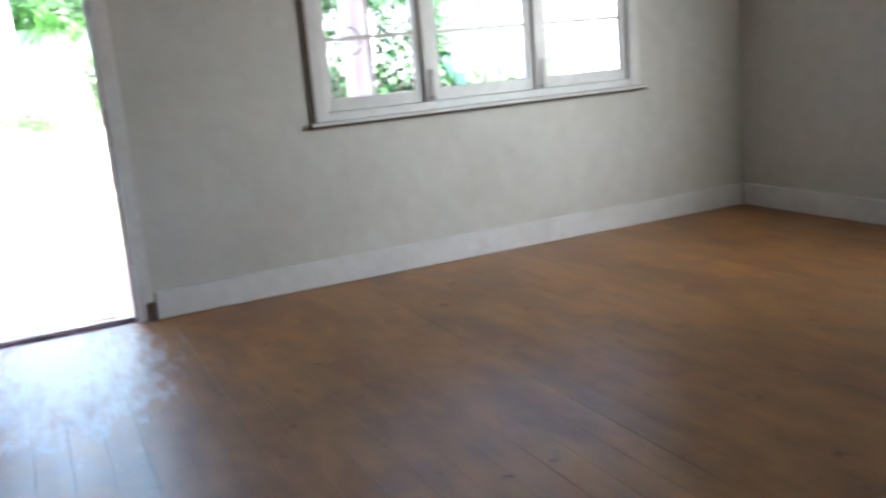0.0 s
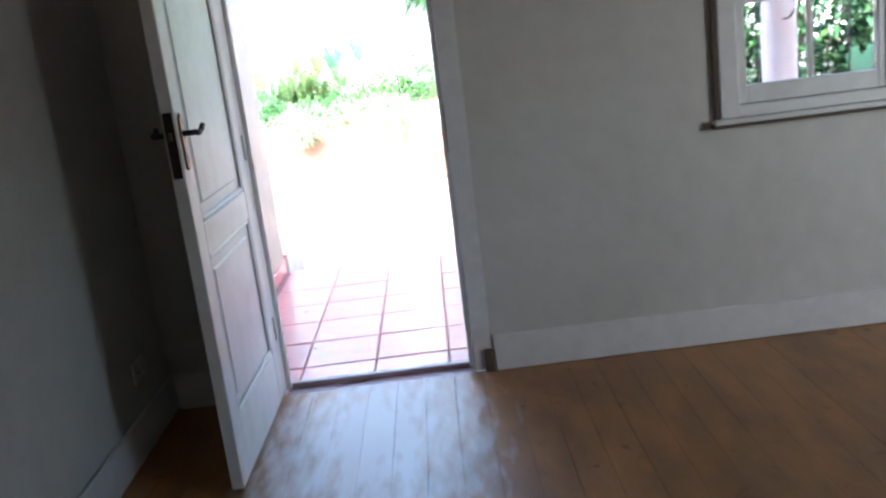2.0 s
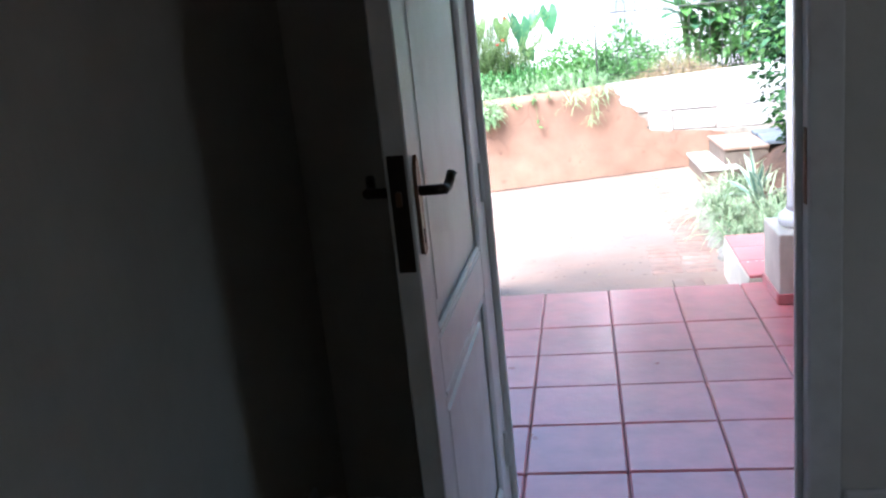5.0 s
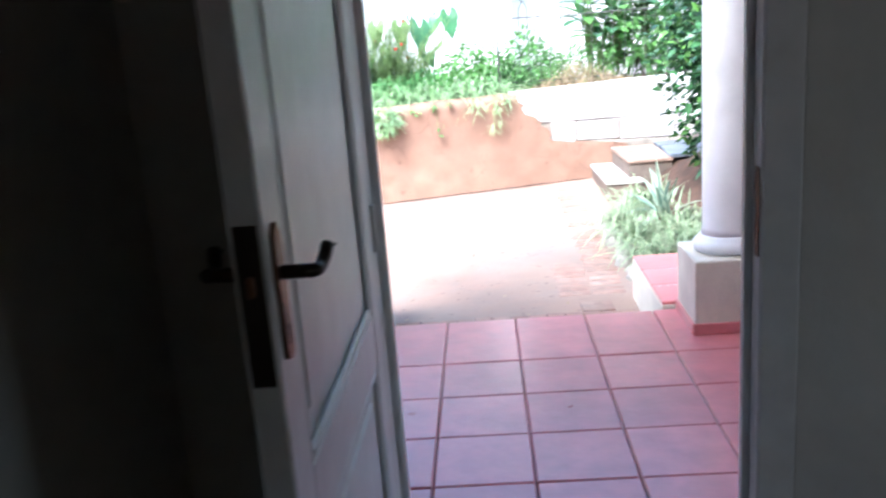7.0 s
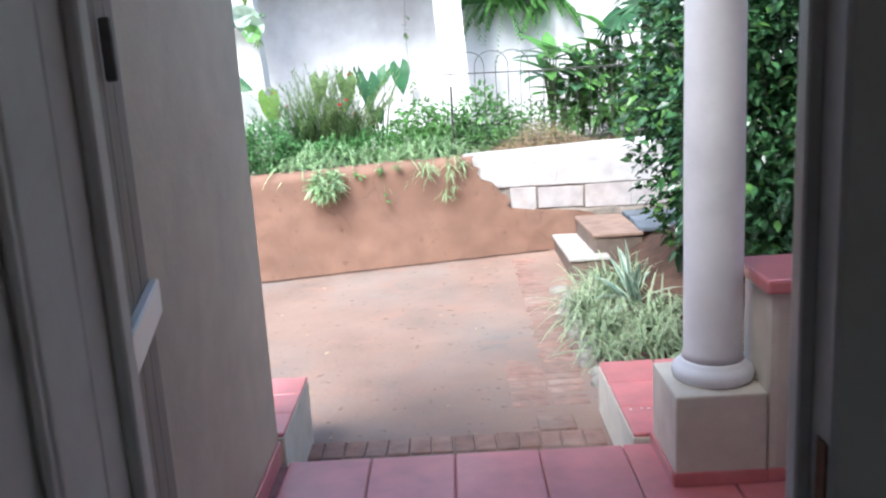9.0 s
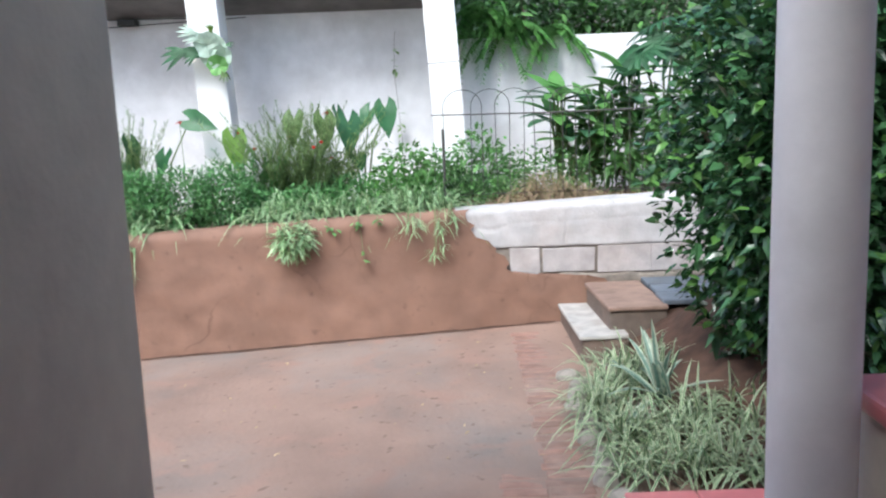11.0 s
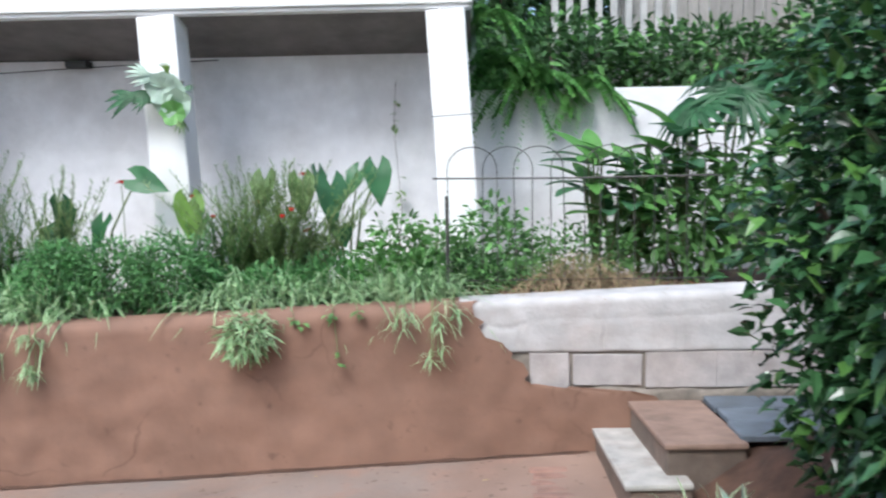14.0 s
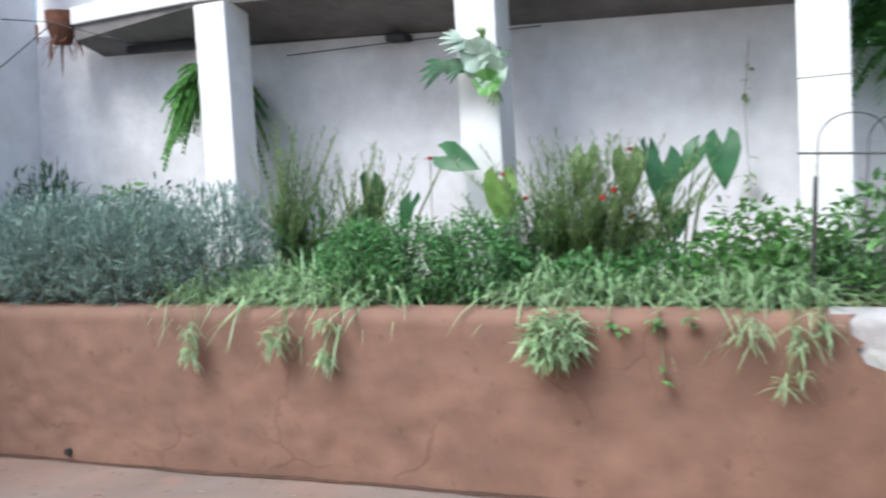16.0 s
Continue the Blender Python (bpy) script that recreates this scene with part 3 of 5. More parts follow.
# window
def build_window():
    top = thing("window_1", (2.99, 0, 0.93), "white painted wooden casement window in three lights", "window", kind="structure")
    W, z1, z2 = 1.11, 0.0, 1.22
    for name, lo, hi in (("frame_jamb", (-W, -0.028, z1), (-W + 0.075, 0.11, z2)), ("frame_jamb", (W - 0.075, -0.028, z1), (W, 0.11, z2)),
                         ("frame_head", (-W + 0.075, -0.028, z2 - 0.07), (W - 0.075, 0.11, z2)), ("frame_rail", (-W + 0.075, -0.02, z1), (W - 0.075, 0.11, z1 + 0.045)),
                         ("mullion", (-0.425, -0.02, 0.045), (-0.355, 0.10, z2 - 0.07)), ("mullion", (0.33, -0.02, 0.045), (0.40, 0.10, z2 - 0.07))):
        part(name, box(lo, hi, 0.007), M["trim"], top)
    part("sill", box((-W - 0.035, -0.055, -0.022), (W + 0.035, 0.0, -0.001), 0.006), M["trim"], top)
    part("sill_edge", box((-W - 0.04, -0.05, -0.034), (W + 0.04, -0.001, -0.0235), 0.002), M["bark"], top, "thin dark brown edge")
    # Brown strip carries the shadowed side of the raised architrave.
    part("side_strip", box((-W - 0.022, -0.022, -0.0005), (-W - 0.0005, -0.001, z2), 0.002), M["bark"], top, "brown strip, dark as the shadowed side of the architrave")
    part("outer_sill", box((-W - 0.03, 0.121, -0.05), (W + 0.03, 0.21, -0.004), 0.006), M["tile"], top, "red painted outer sill")
    for i, (a, b) in enumerate(((-W + 0.077, -0.427), (-0.353, 0.328), (0.402, W - 0.077))):
        sash = part("casement", boxes([((a, 0.012, 0.047), (a + 0.042, 0.055, z2 - 0.072), 0.004), ((b - 0.042, 0.012, 0.047), (b, 0.055, z2 - 0.072), 0.004),
                                       ((a + 0.042, 0.013, 0.047), (b - 0.042, 0.054, 0.118), 0.004), ((a + 0.042, 0.013, z2 - 0.12), (b - 0.042, 0.054, z2 - 0.072), 0.004)]), M["trim"], top)
        mid = (a + b) / 2
        for z in (0.44, 0.78):
            part("glazing_bar", box((a + 0.042, 0.022, z - 0.011), (b - 0.042, 0.046, z + 0.011), 0.003), M["trim"], sash)
        part("glazing_bar", box((mid - 0.011, 0.0215, 0.118), (mid + 0.011, 0.0465, z2 - 0.12), 0.003), M["trim"], sash)
        for k, (p, q) in enumerate(((a + 0.042, mid - 0.011), (mid + 0.011, b - 0.042))):
            for z, zz in ((0.118, 0.429), (0.451, 0.769), (0.791, z2 - 0.12)):
                pane = part("pane", box((p, 0.033, z), (q, 0.036, zz)), M["glass"], sash)
                pane.visible_shadow = False
    for x in (-0.39, 0.365):
        stay = part("casement_stay", boxes([((x - 0.02, -0.034, 0.05), (x + 0.02, -0.021, 0.075), 0.003), ((x - 0.006, -0.045, 0.07), (x + 0.006, -0.033, 0.23), 0.003)]), M["picket"], top, "paint-flecked window fastener")
    # scrolled burglar bars outside the glass
    bars = thing("burglar_bars", (2.99, 0.085, 0.93), "thin wrought iron burglar bars with scrolls, fixed in the window", "window bars")
    for x in (-0.92, -0.55, -0.18, 0.18, 0.55, 0.92):
        part("bar", tube([(x, 0, 0.047), (x, 0, 1.148)], 0.005, 6), M["iron"], bars)
    for x in (-0.735, 0.0, 0.735):
        for s in (-1, 1):
            pts = [(x + s * (0.16 - 0.02 * a) * math.cos(a) * 0.55 + s * 0.08, 0.004, 0.40 + (0.13 - 0.018 * a) * math.sin(a)) for a in np.linspace(-0.4, 4.6, 18)]
            part("scroll", tube(pts, 0.004, 6), M["iron"], bars)


build_window()


# columns, plinths, balustrade
def build_column(x, y, first=False):
    top = thing("column", (x, y, FLOOR_V), "round pale painted verandah column on a square plinth", "column", "verandah columns")
    plinth = part("plinth", box((-0.19, -0.19, 0.001), (0.15, 0.19, 0.355), 0.012), M["white_plaster"], top, "square cream plinth")
    part("plinth_skirting", boxes([((-0.20, -0.203, 0.001), (0.15, -0.191, 0.055), 0.003), ((-0.203, -0.19, 0.001), (-0.191, 0.19, 0.055), 0.003)]), M["tile"], plinth, "red tile skirting")
    part("base", lathe([(0.135, 0.356), (0.149, 0.362), (0.156, 0.385), (0.149, 0.408), (0.133, 0.415), (0.126, 0.43), (0.116, 0.44)]), M["column"], top, smooth=True)
    part("shaft", lathe([(0.117, 0.4395), (0.11, 0.47), (0.11, 1.2), (0.107, 1.9), (0.102, 2.55)], 48), M["column"], top, smooth=True)
    part("capital", lathe([(0.104, 2.5505), (0.135, 2.57), (0.14, 2.6), (0.12, 2.62), (0.16, 2.66), (0.165, 2.755)]), M["column"], top, smooth=True)
    return top


first_column = build_column(1.365, 2.35)
for cx in (3.05, 4.75):
    copy_thing(first_column, Matrix.Translation((cx, 2.35, FLOOR_V)))


def build_balustrade(x0, x1):
    mid = (x0 + x1) / 2
    top = thing("low_wall", (mid, 2.37, FLOOR_V), "cream plastered verandah balustrade with a red coping", "low wall", "balustrade walls")
    h = (x1 - x0) / 2
    part("body", box((-h, -0.208, 0.001), (h, 0.10, 0.735), 0.03), M["white_plaster"], top)
    part("coping", box((-h - 0.025, -0.245, 0.736), (h, 0.14, 0.79), 0.014), M["tile"], top, "overhanging red tile coping")
    part("skirting", box((-h, -0.221, 0.001), (h, -0.209, 0.055), 0.003), M["tile"], top, "red tile skirting")


build_balustrade(1.517, 2.855)
build_balustrade(3.205, 4.555)
build_balustrade(4.905, 6.495)


# step cheeks
def build_cheek(x0, x1, y0, y1, ztop):
    mid = ((x0 + x1) / 2, (y0 + y1) / 2, -0.4)
    top = thing("step_cheek", mid, "cream plastered step cheek topped with red tiles", "step wall", "step cheeks")
    a, b, c = (x1 - x0) / 2, (y1 - y0) / 2, ztop + 0.4
    part("body", box((-a, -b, 0), (a, b, c - 0.02), 0.008), M["white_plaster"], top)
    count = 3
    for i in range(count):
        for s in (-1, 1) if x1 - x0 > 0.5 else (0,):
            w = a / 2 if s else a
            part("tile", box((s * w - w + 0.003, -b + 2 * b * i / count + 0.003, c - 0.0195), (s * w + w - 0.003, -b + 2 * b * (i + 1) / count - 0.003, c), 0.005), M["tile"], top)


build_cheek(1.10, 1.66, 2.57, 3.45, -0.05)
build_cheek(-0.86, -0.37, 2.58, 3.25, 0.03)


# retaining wall: blocks behind, terracotta plaster in front
def plaster_edge(z):
    """How far along the wall the plaster coat still holds at a height."""
    if z < 0.175:
        return 1.62 - 4.0 * max(0, z - 0.10) + 0.04 * math.sin(z * 60)
    slope = np.interp(z, (0.175, 0.20, 0.30, 0.39, 0.53, 0.60, 0.70), (1.12, 0.90, 0.86, 0.775, 0.62, 0.595, 0.585))
    return float(slope) + 0.02 * math.sin(z * 47) + 0.012 * math.sin(z * 101)


def build_retaining_wall():
    wall = structure("wall_retaining", tilted(box((-6.4, YARD_WALL + 0.018, -0.9), (6.5, YARD_WALL + 0.2, 0.672))), M["mortar"], "low retaining wall, terracotta plaster flaking off whitewashed blocks")
    xs = np.arange(-6.4, 1.92, 0.03)
    zs = np.concatenate([np.arange(-0.78, 0.64, 0.03), [0.655, 0.67, 0.68]])
    bm = bmesh.new()
    grid = []
    for z in zs:
        row = []
        for x in xs:
            y = YARD_WALL - 0.004 - 0.016 * min(1, max(0, (x - 0.1) / 0.4)) + 0.026 * noise.noise((x * 1.3, z * 1.6, 3)) + 0.012 * noise.noise((x * 6, z * 6, 1)) + 0.004 * noise.noise((x * 17, z * 17, 5))
            if z > 0.64:
                y += (z - 0.64) * 0.9
            row.append(bm.verts.new((x, y, z + (0.012 * noise.noise((x * 2.2, 0, 7)) if z > 0.6 else 0))))
        grid.append(row)
    for j in range(len(zs) - 1):
        for i in range(len(xs) - 1):
            if xs[i] < max(plaster_edge(zs[j]), plaster_edge(zs[j + 1])):
                bm.faces.new((grid[j][i], grid[j][i + 1], grid[j + 1][i + 1], grid[j + 1][i]))
    # top of the plaster coat
    for i in range(len(xs) - 1):
        if xs[i] < 0.60:
            a, b = grid[-1][i], grid[-1][i + 1]
            bm.faces.new((a, b, bm.verts.new((b.co.x, YARD_WALL + 0.24, b.co.z)), bm.verts.new((a.co.x, YARD_WALL + 0.24, a.co.z))))
    for v in bm.verts:
        v.co.z += 0.045 * (v.co.x - 0.58) * min(1, max(0, (v.co.z + 0.4) / 0.8))
    for z, row in zip(zs, grid):
        limit = plaster_edge(z) + 0.03 * noise.noise((z * 9, 4, 9))
        for v in row:
            v.co.x = min(v.co.x, limit)
    loose = [v for v in bm.verts if not v.link_faces]
    bmesh.ops.delete(bm, geom=loose, context="VERTS")
    bmesh.ops.dissolve_degenerate(bm, dist=0.0005, edges=bm.edges)
    part("plaster_coat", bm, M["terracotta"], wall, "patchy terracotta plaster", True)
    # blocks in staggered courses; only the joints round one block are raked out deep
    for z0, z1, joints in ((0.192, 0.392, (0.885, 1.112, 1.512, 1.905, 2.30, 2.70, 3.10, 3.50)),):
        for x0, x1 in zip(joints, joints[1:]):
            deep = z0 < 0.3 and x0 < 1.4
            left = 0.010 if z0 < 0.3 and 1.1 < x0 < 1.6 else 0.001
            right = 0.010 if z0 < 0.3 and 1.1 < x1 < 1.6 else 0.001
            bm = box((x0 + left, YARD_WALL + 0.002, z0 + (0.012 if deep and x0 > 1 else 0.0005)), (x1 - right, YARD_WALL + 0.1, z1 - (0.010 if deep and x0 > 1 else 0.0005)), 0.005 if deep else 0.0025)
            for v in bm.verts:
                v.co += Vector((noise.noise(v.co * 9), 0.6 * noise.noise(v.co * 7 + Vector((4, 0, 0))), noise.noise(v.co * 9 + Vector((0, 7, 0))))) * (0.008 if deep else 0.003)
            part("block", bm, M["bare_block" if z0 < 0.3 else "block"], wall)
    bm = bmesh.new()
    xs = np.arange(1.08, 3.7, 0.04)
    rows = [[bm.verts.new((x, YARD_WALL + dy + 0.02 * noise.noise((x * 7, dy * 20, 1)), z + 0.022 * noise.noise((x * 5, dy * 9, 6)))) for x in xs] for dy, z in ((0.05, 0.196), (0.008, 0.186), (0.003, 0.16), (0.004, 0.125), (0.010, 0.098), (0.05, 0.09))]
    for lower, upper in zip(rows, rows[1:]):
        for i in range(len(xs) - 1):
            bm.faces.new((lower[i], lower[i + 1], upper[i + 1], upper[i]))
    part("mortar_ledge", bm, M["mortar"], wall, "rough grey mortar ledge below the blocks", True)
    part("rubble_base", box((1.3, YARD_WALL - 0.004, -0.4), (3.7, YARD_WALL + 0.06, 0.12), 0.01), M["step"], wall, "dirty brown foot of the wall")
    # lumpy whitewashed coat over the upper courses and the wall top
    bm = bmesh.new()
    xs = np.concatenate([np.arange(0.50, 2.2, 0.0125), np.arange(2.2, 3.7, 0.05), [4.5, 5.5, 6.45]])
    heights = list(np.arange(0.402, 0.645, 0.0125))
    profile = [(0.03, 0.392), (0.004, 0.395)] + [(0.0, z) for z in heights] + [(0.003, 0.65), (0.012, 0.668), (0.035, 0.678), (0.10, 0.682), (0.245, 0.682)]

    def joint(x, z):
        """Shallow painted-over joints and the crack beside the plaster."""
        deep = 0.008 * math.exp(-((x - 1.292 - 0.01 * math.sin(z * 40)) / 0.009) ** 2) * (z < 0.56)
        deep += 0.004 * math.exp(-((z - 0.562 - 0.004 * math.sin(x * 13)) / 0.009) ** 2) * (x > 0.9)
        deep += 0.006 * math.exp(-((x - 0.86 - 0.03 * math.sin(z * 23)) / 0.008) ** 2) * (z < 0.54)
        deep += 0.006 * math.exp(-((z - 0.535 - 0.012 * math.sin(x * 31)) / 0.010) ** 2) * (0.66 < x < 0.85)
        deep += 0.006 * math.exp(-((x - 0.645 - 0.008 * math.sin(z * 37)) / 0.009) ** 2) * (0.53 < z < 0.66)
        return deep + 0.005 * math.exp(-((x - 1.69) / 0.01) ** 2) * (z < 0.56)

    rows = []
    for dy, z in profile:
        slope = 0.04 * min(1, max(0, (z - 0.4) / 0.25))
        rows.append([bm.verts.new((x, YARD_WALL + dy + joint(x, z) + 0.005 * noise.noise((x * 5, z * 6, 2)) + 0.003 * noise.noise((x * 16, z * 16, 8)), z + slope * (min(x, 2.5) - 0.58) + 0.006 * noise.noise((x * 4, dy * 8, z * 3)))) for x in xs])
    for lower, upper in zip(rows, rows[1:]):
        for i in range(len(xs) - 1):
            bm.faces.new((lower[i], lower[i + 1], upper[i + 1], upper[i]))
    part("whitewash_coat", bm, M["block"], wall, "lumpy whitewashed coat along the wall top", True)


build_retaining_wall()
structure("soil", tilted(box((-6.4, YARD_WALL + 0.19, -0.5), (6.5, 8.42, BED))), M["soil"], "dark soil of the raised planting bed")

# back structure: wall, piers, concrete canopy
structure("wall_back", box((-6.1, 8.42, -0.5), (0.62, 8.62, 2.50)), M["backwall"], "weathered white wall behind the planting bed")
structure("wall_terrace", box((0.62, 8.40, -0.5), (12.0, 8.60, 2.0)), M["backwall"], "lower white terrace wall stained by damp")
structure("wall_side", box((-6.1, 2.6, -0.6), (-5.9, 8.42, 3.6)), M["sidewall"], "white side wall closing the yard")


structure("wall_upper", boxes([((-5.0, 8.625, -0.5), (0.6, 10.7, 2.635), 0), ((-6.1, 8.625, -0.5), (-5.0, 10.7, 4.6), 0)]), M["backwall"], "plain outbuilding wall carrying the roof")


def build_canopy():
    top = thing("concrete_canopy", (-2.0, 8.0, 2.50), "white painted concrete canopy slab with a stained, shade-darkened soffit", "canopy")
    part("slab", box((-1.36, -0.36, 0.0), (2.60, 0.62, 0.14), 0.012), M["slab"], top)
    part("beam", box((-1.34, -0.335, -0.03), (2.585, -0.10, -0.001), 0.006), M["slab"], top)
    end = box((-3.15, -0.36, -0.002), (-1.361, 0.62, 0.138), 0.012)
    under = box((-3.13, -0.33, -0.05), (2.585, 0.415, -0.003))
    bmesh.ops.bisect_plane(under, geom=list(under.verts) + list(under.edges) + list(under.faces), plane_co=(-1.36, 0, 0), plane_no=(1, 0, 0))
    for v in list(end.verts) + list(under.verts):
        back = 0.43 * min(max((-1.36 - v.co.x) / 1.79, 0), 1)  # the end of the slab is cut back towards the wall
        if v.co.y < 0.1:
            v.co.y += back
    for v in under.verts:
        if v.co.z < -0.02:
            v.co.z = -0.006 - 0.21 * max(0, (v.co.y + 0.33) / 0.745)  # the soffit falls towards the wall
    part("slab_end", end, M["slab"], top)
    part("soffit", under, M["soffit"], top, "stained soffit, its grey darkened for shade")


build_canopy()


def build_pier(x):
    top = thing("pier", (x, 7.78, BED - 0.36), "square white painted masonry pier supporting the canopy", "pier", "canopy piers")
    top.matrix_basis = top.matrix_basis @ pose(0, 0, 0, 0, -3.0)  # the old piers lean a little
    part("shaft", box((-0.13, -0.13, 0), (0.13, 0.15, 2.169), 0.012), M["slab"], top)
    crack = 1.47 if x > 0 else 0.55
    part("band", boxes([((-0.132, -0.132, crack), (0.132, 0.152, crack + 0.006), 0.002)]), M["soffit"], top, "thin dark crack line")


for px in (-3.35, -1.40, 0.53):
    build_pier(px)


# dark joint where the wall meets the ground
xs = np.arange(-5.9, 1.25, 0.05)
verts, faces = [], []
for i, x in enumerate(xs):
    w = 0.022 + 0.022 * abs(noise.noise((x * 3.1, 0, 0))) + 0.012 * noise.noise((x * 11, 2, 0))
    verts += [(x, YARD_WALL - 0.02 - w, ground_height(x, YARD_WALL - 0.03) + 0.005), (x, YARD_WALL + 0.02, ground_height(x, YARD_WALL) + 0.012)]
    if i:
        faces.append((2 * i - 2, 2 * i, 2 * i + 1, 2 * i - 1))
structure("trim_2", (verts, faces, None), M["soil"], "dark dirt-filled joint at the foot of the wall")

# garden steps
def build_garden_step(x0, x1, y0, y1, z, turn, label):
    top = thing("garden_step", ((x0 + x1) / 2, (y0 + y1) / 2, -0.4), label, "step", "garden steps")
    a, b = (x1 - x0) / 2, (y1 - y0) / 2
    bm = box((-a, -b, 0), (a, b, z + 0.4), 0.014)
    for v in bm.verts:
        v.co += Vector((noise.noise(v.co * 3 + Vector((x0, 0, 0))), noise.noise(v.co * 3 + Vector((0, y0, 5))), 0.5 * noise.noise(v.co * 4))) * 0.015
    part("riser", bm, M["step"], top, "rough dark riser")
    bm = box((-a - 0.012, -b - 0.012, z + 0.4), (a, b, z + 0.43), 0.01)
    for v in bm.verts:
        v.co += Vector((noise.noise(v.co * 5), noise.noise(v.co * 5 + Vector((3, 1, 0))), 0.4 * noise.noise(v.co * 7))) * 0.014
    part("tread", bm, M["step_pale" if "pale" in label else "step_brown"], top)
    top.matrix_basis = top.matrix_basis @ pose(0, 0, 0, 0, 0, turn)


build_garden_step(1.25, 1.54, 5.62, 6.52, -0.05, 2, "pale worn concrete garden step beside the retaining wall")
build_garden_step(1.44, 1.82, 5.74, 6.52, 0.10, 2, "brown weathered upper garden step")
for i, (sx, sy) in enumerate(((1.97, 6.47), (1.98, 6.22), (1.96, 5.97), (2.27, 6.46), (2.28, 6.2), (2.26, 5.94))):
    slab = thing("slate_slab", (sx, sy - 0.06, 0.115), "flat blue-grey slate paving slab", "paving slab", "slate slabs")
    part("slab", box((-0.145, -0.12, 0), (0.145, 0.12, 0.035), 0.006), M["slate"], slab)
bm = bmesh.new()
bmesh.ops.create_grid(bm, x_segments=24, y_segments=30, size=1)
for v in bm.verts:
    x, y = 3.02 + v.co.x * 1.48, 4.96 + v.co.y * 1.64
    edge = max(abs(v.co.x), abs(v.co.y))
    lift = 0.20 * min(1, (1 - edge) * 5) * min(1, max(0, (x - 1.6)) * 1.4)
    z = -0.31 + lift + 0.42 * min(1, max(0, (x - 1.15) * 1.2)) * min(1, max(0, (y - 3.4) / 2.5)) + 0.03 * noise.noise((x * 4, y * 4, 0))
    v.co = (x, y, min(z, 0.09) if y > 5.7 and x < 2.6 else z)
structure("soil_border", bm, M["soil"], "bare red-brown soil of the border under the shrub", True)


# ---- plants ----
rng = np.random.default_rng(4)


def blades(count, centre, spread, length, width, rise, droop, turn=(0, 2 * math.pi), steps=4, fold=0.3):
    """A rosette: blades that leave one spot all round (or within turn)."""
    base = np.asarray(centre) + rng.normal(0, 1, (count, 3)) * np.asarray(spread)
    return ribbons(base, rng.uniform(*turn, count), rng.uniform(*rise, count), rng.uniform(*length, count), rng.uniform(*width, count), rng.uniform(*droop, count), steps, fold)


def cloud(count, centre, radii, length, width, hollow=0.55, droop=(0.0, 0.5), lump=0.25, steps=2, rise=0.3):
    """Leaves through an uneven rounded mass, thick near its surface, facing outwards."""
    d = rng.normal(0, 1, (count, 3))
    d /= np.linalg.norm(d, axis=1)[:, None]
    r = hollow + (1 - hollow) * rng.uniform(0, 1, count) ** 0.6
    bumps = np.array([noise.noise(Vector(v) * 2.3 + Vector(centre)) for v in d])
    r *= 1 + lump * bumps
    base = np.asarray(centre) + d * r[:, None] * np.asarray(radii)
    azimuth = np.arctan2(d[:, 1], d[:, 0]) + rng.normal(0, 0.9, count)
    elevation = np.arcsin(np.clip(d[:, 2], -1, 1)) * 0.5 + rng.normal(rise * 0.5, 0.5, count)
    return ribbons(base, azimuth, elevation, rng.uniform(*length, count), rng.uniform(*width, count), rng.uniform(*droop, count), steps, 0.22, rng.normal(0, 0.5, count))


def twigs(count, foot, centre, radii, radius=0.012):
    bm = bmesh.new()
    foot, centre = Vector(foot), Vector(centre)
    for _ in range(count):
        d = Vector(rng.normal(0, 1, 3)).normalized()
        tip = centre + Vector((d.x * radii[0], d.y * radii[1], abs(d.z) * radii[2])) * 0.85
        mid = foot.lerp(tip, 0.5) + Vector(rng.normal(0, 0.04, 3))
        add_tube(bm, [foot + Vector((rng.normal(0, 0.02), rng.normal(0, 0.02), 0)), mid, tip], radius, 6, 0.35)
    return bm


def shrub(name, place, radii, count, length, width, mat, label, group="", young=None, lift=0.0, stems=7, stem_radius=0.012, **more):
    """A bushy plant: woody stems and a crown of separate leaves."""
    top = thing(name, place, label, "shrub", group)
    centre = (0, 0, lift + radii[2])
    if stem_radius > 0.02:
        for _ in range(stems):
            part("stem", twigs(1, (0, 0, -0.05), centre, radii, stem_radius), M["bark"], top)
    else:
        part("branching", twigs(stems, (0, 0, -0.05), centre, radii, stem_radius), M["bark"], top)
    part("crown", cloud(count, centre, radii, length, width, **more), M[mat], top)
    if young:
        part("young_foliage", cloud(count // (20 if name == "camellia" else 6), centre, [r * 1.03 for r in radii], length, width, hollow=0.9), M[young], top, "lighter young leaves")
    return top


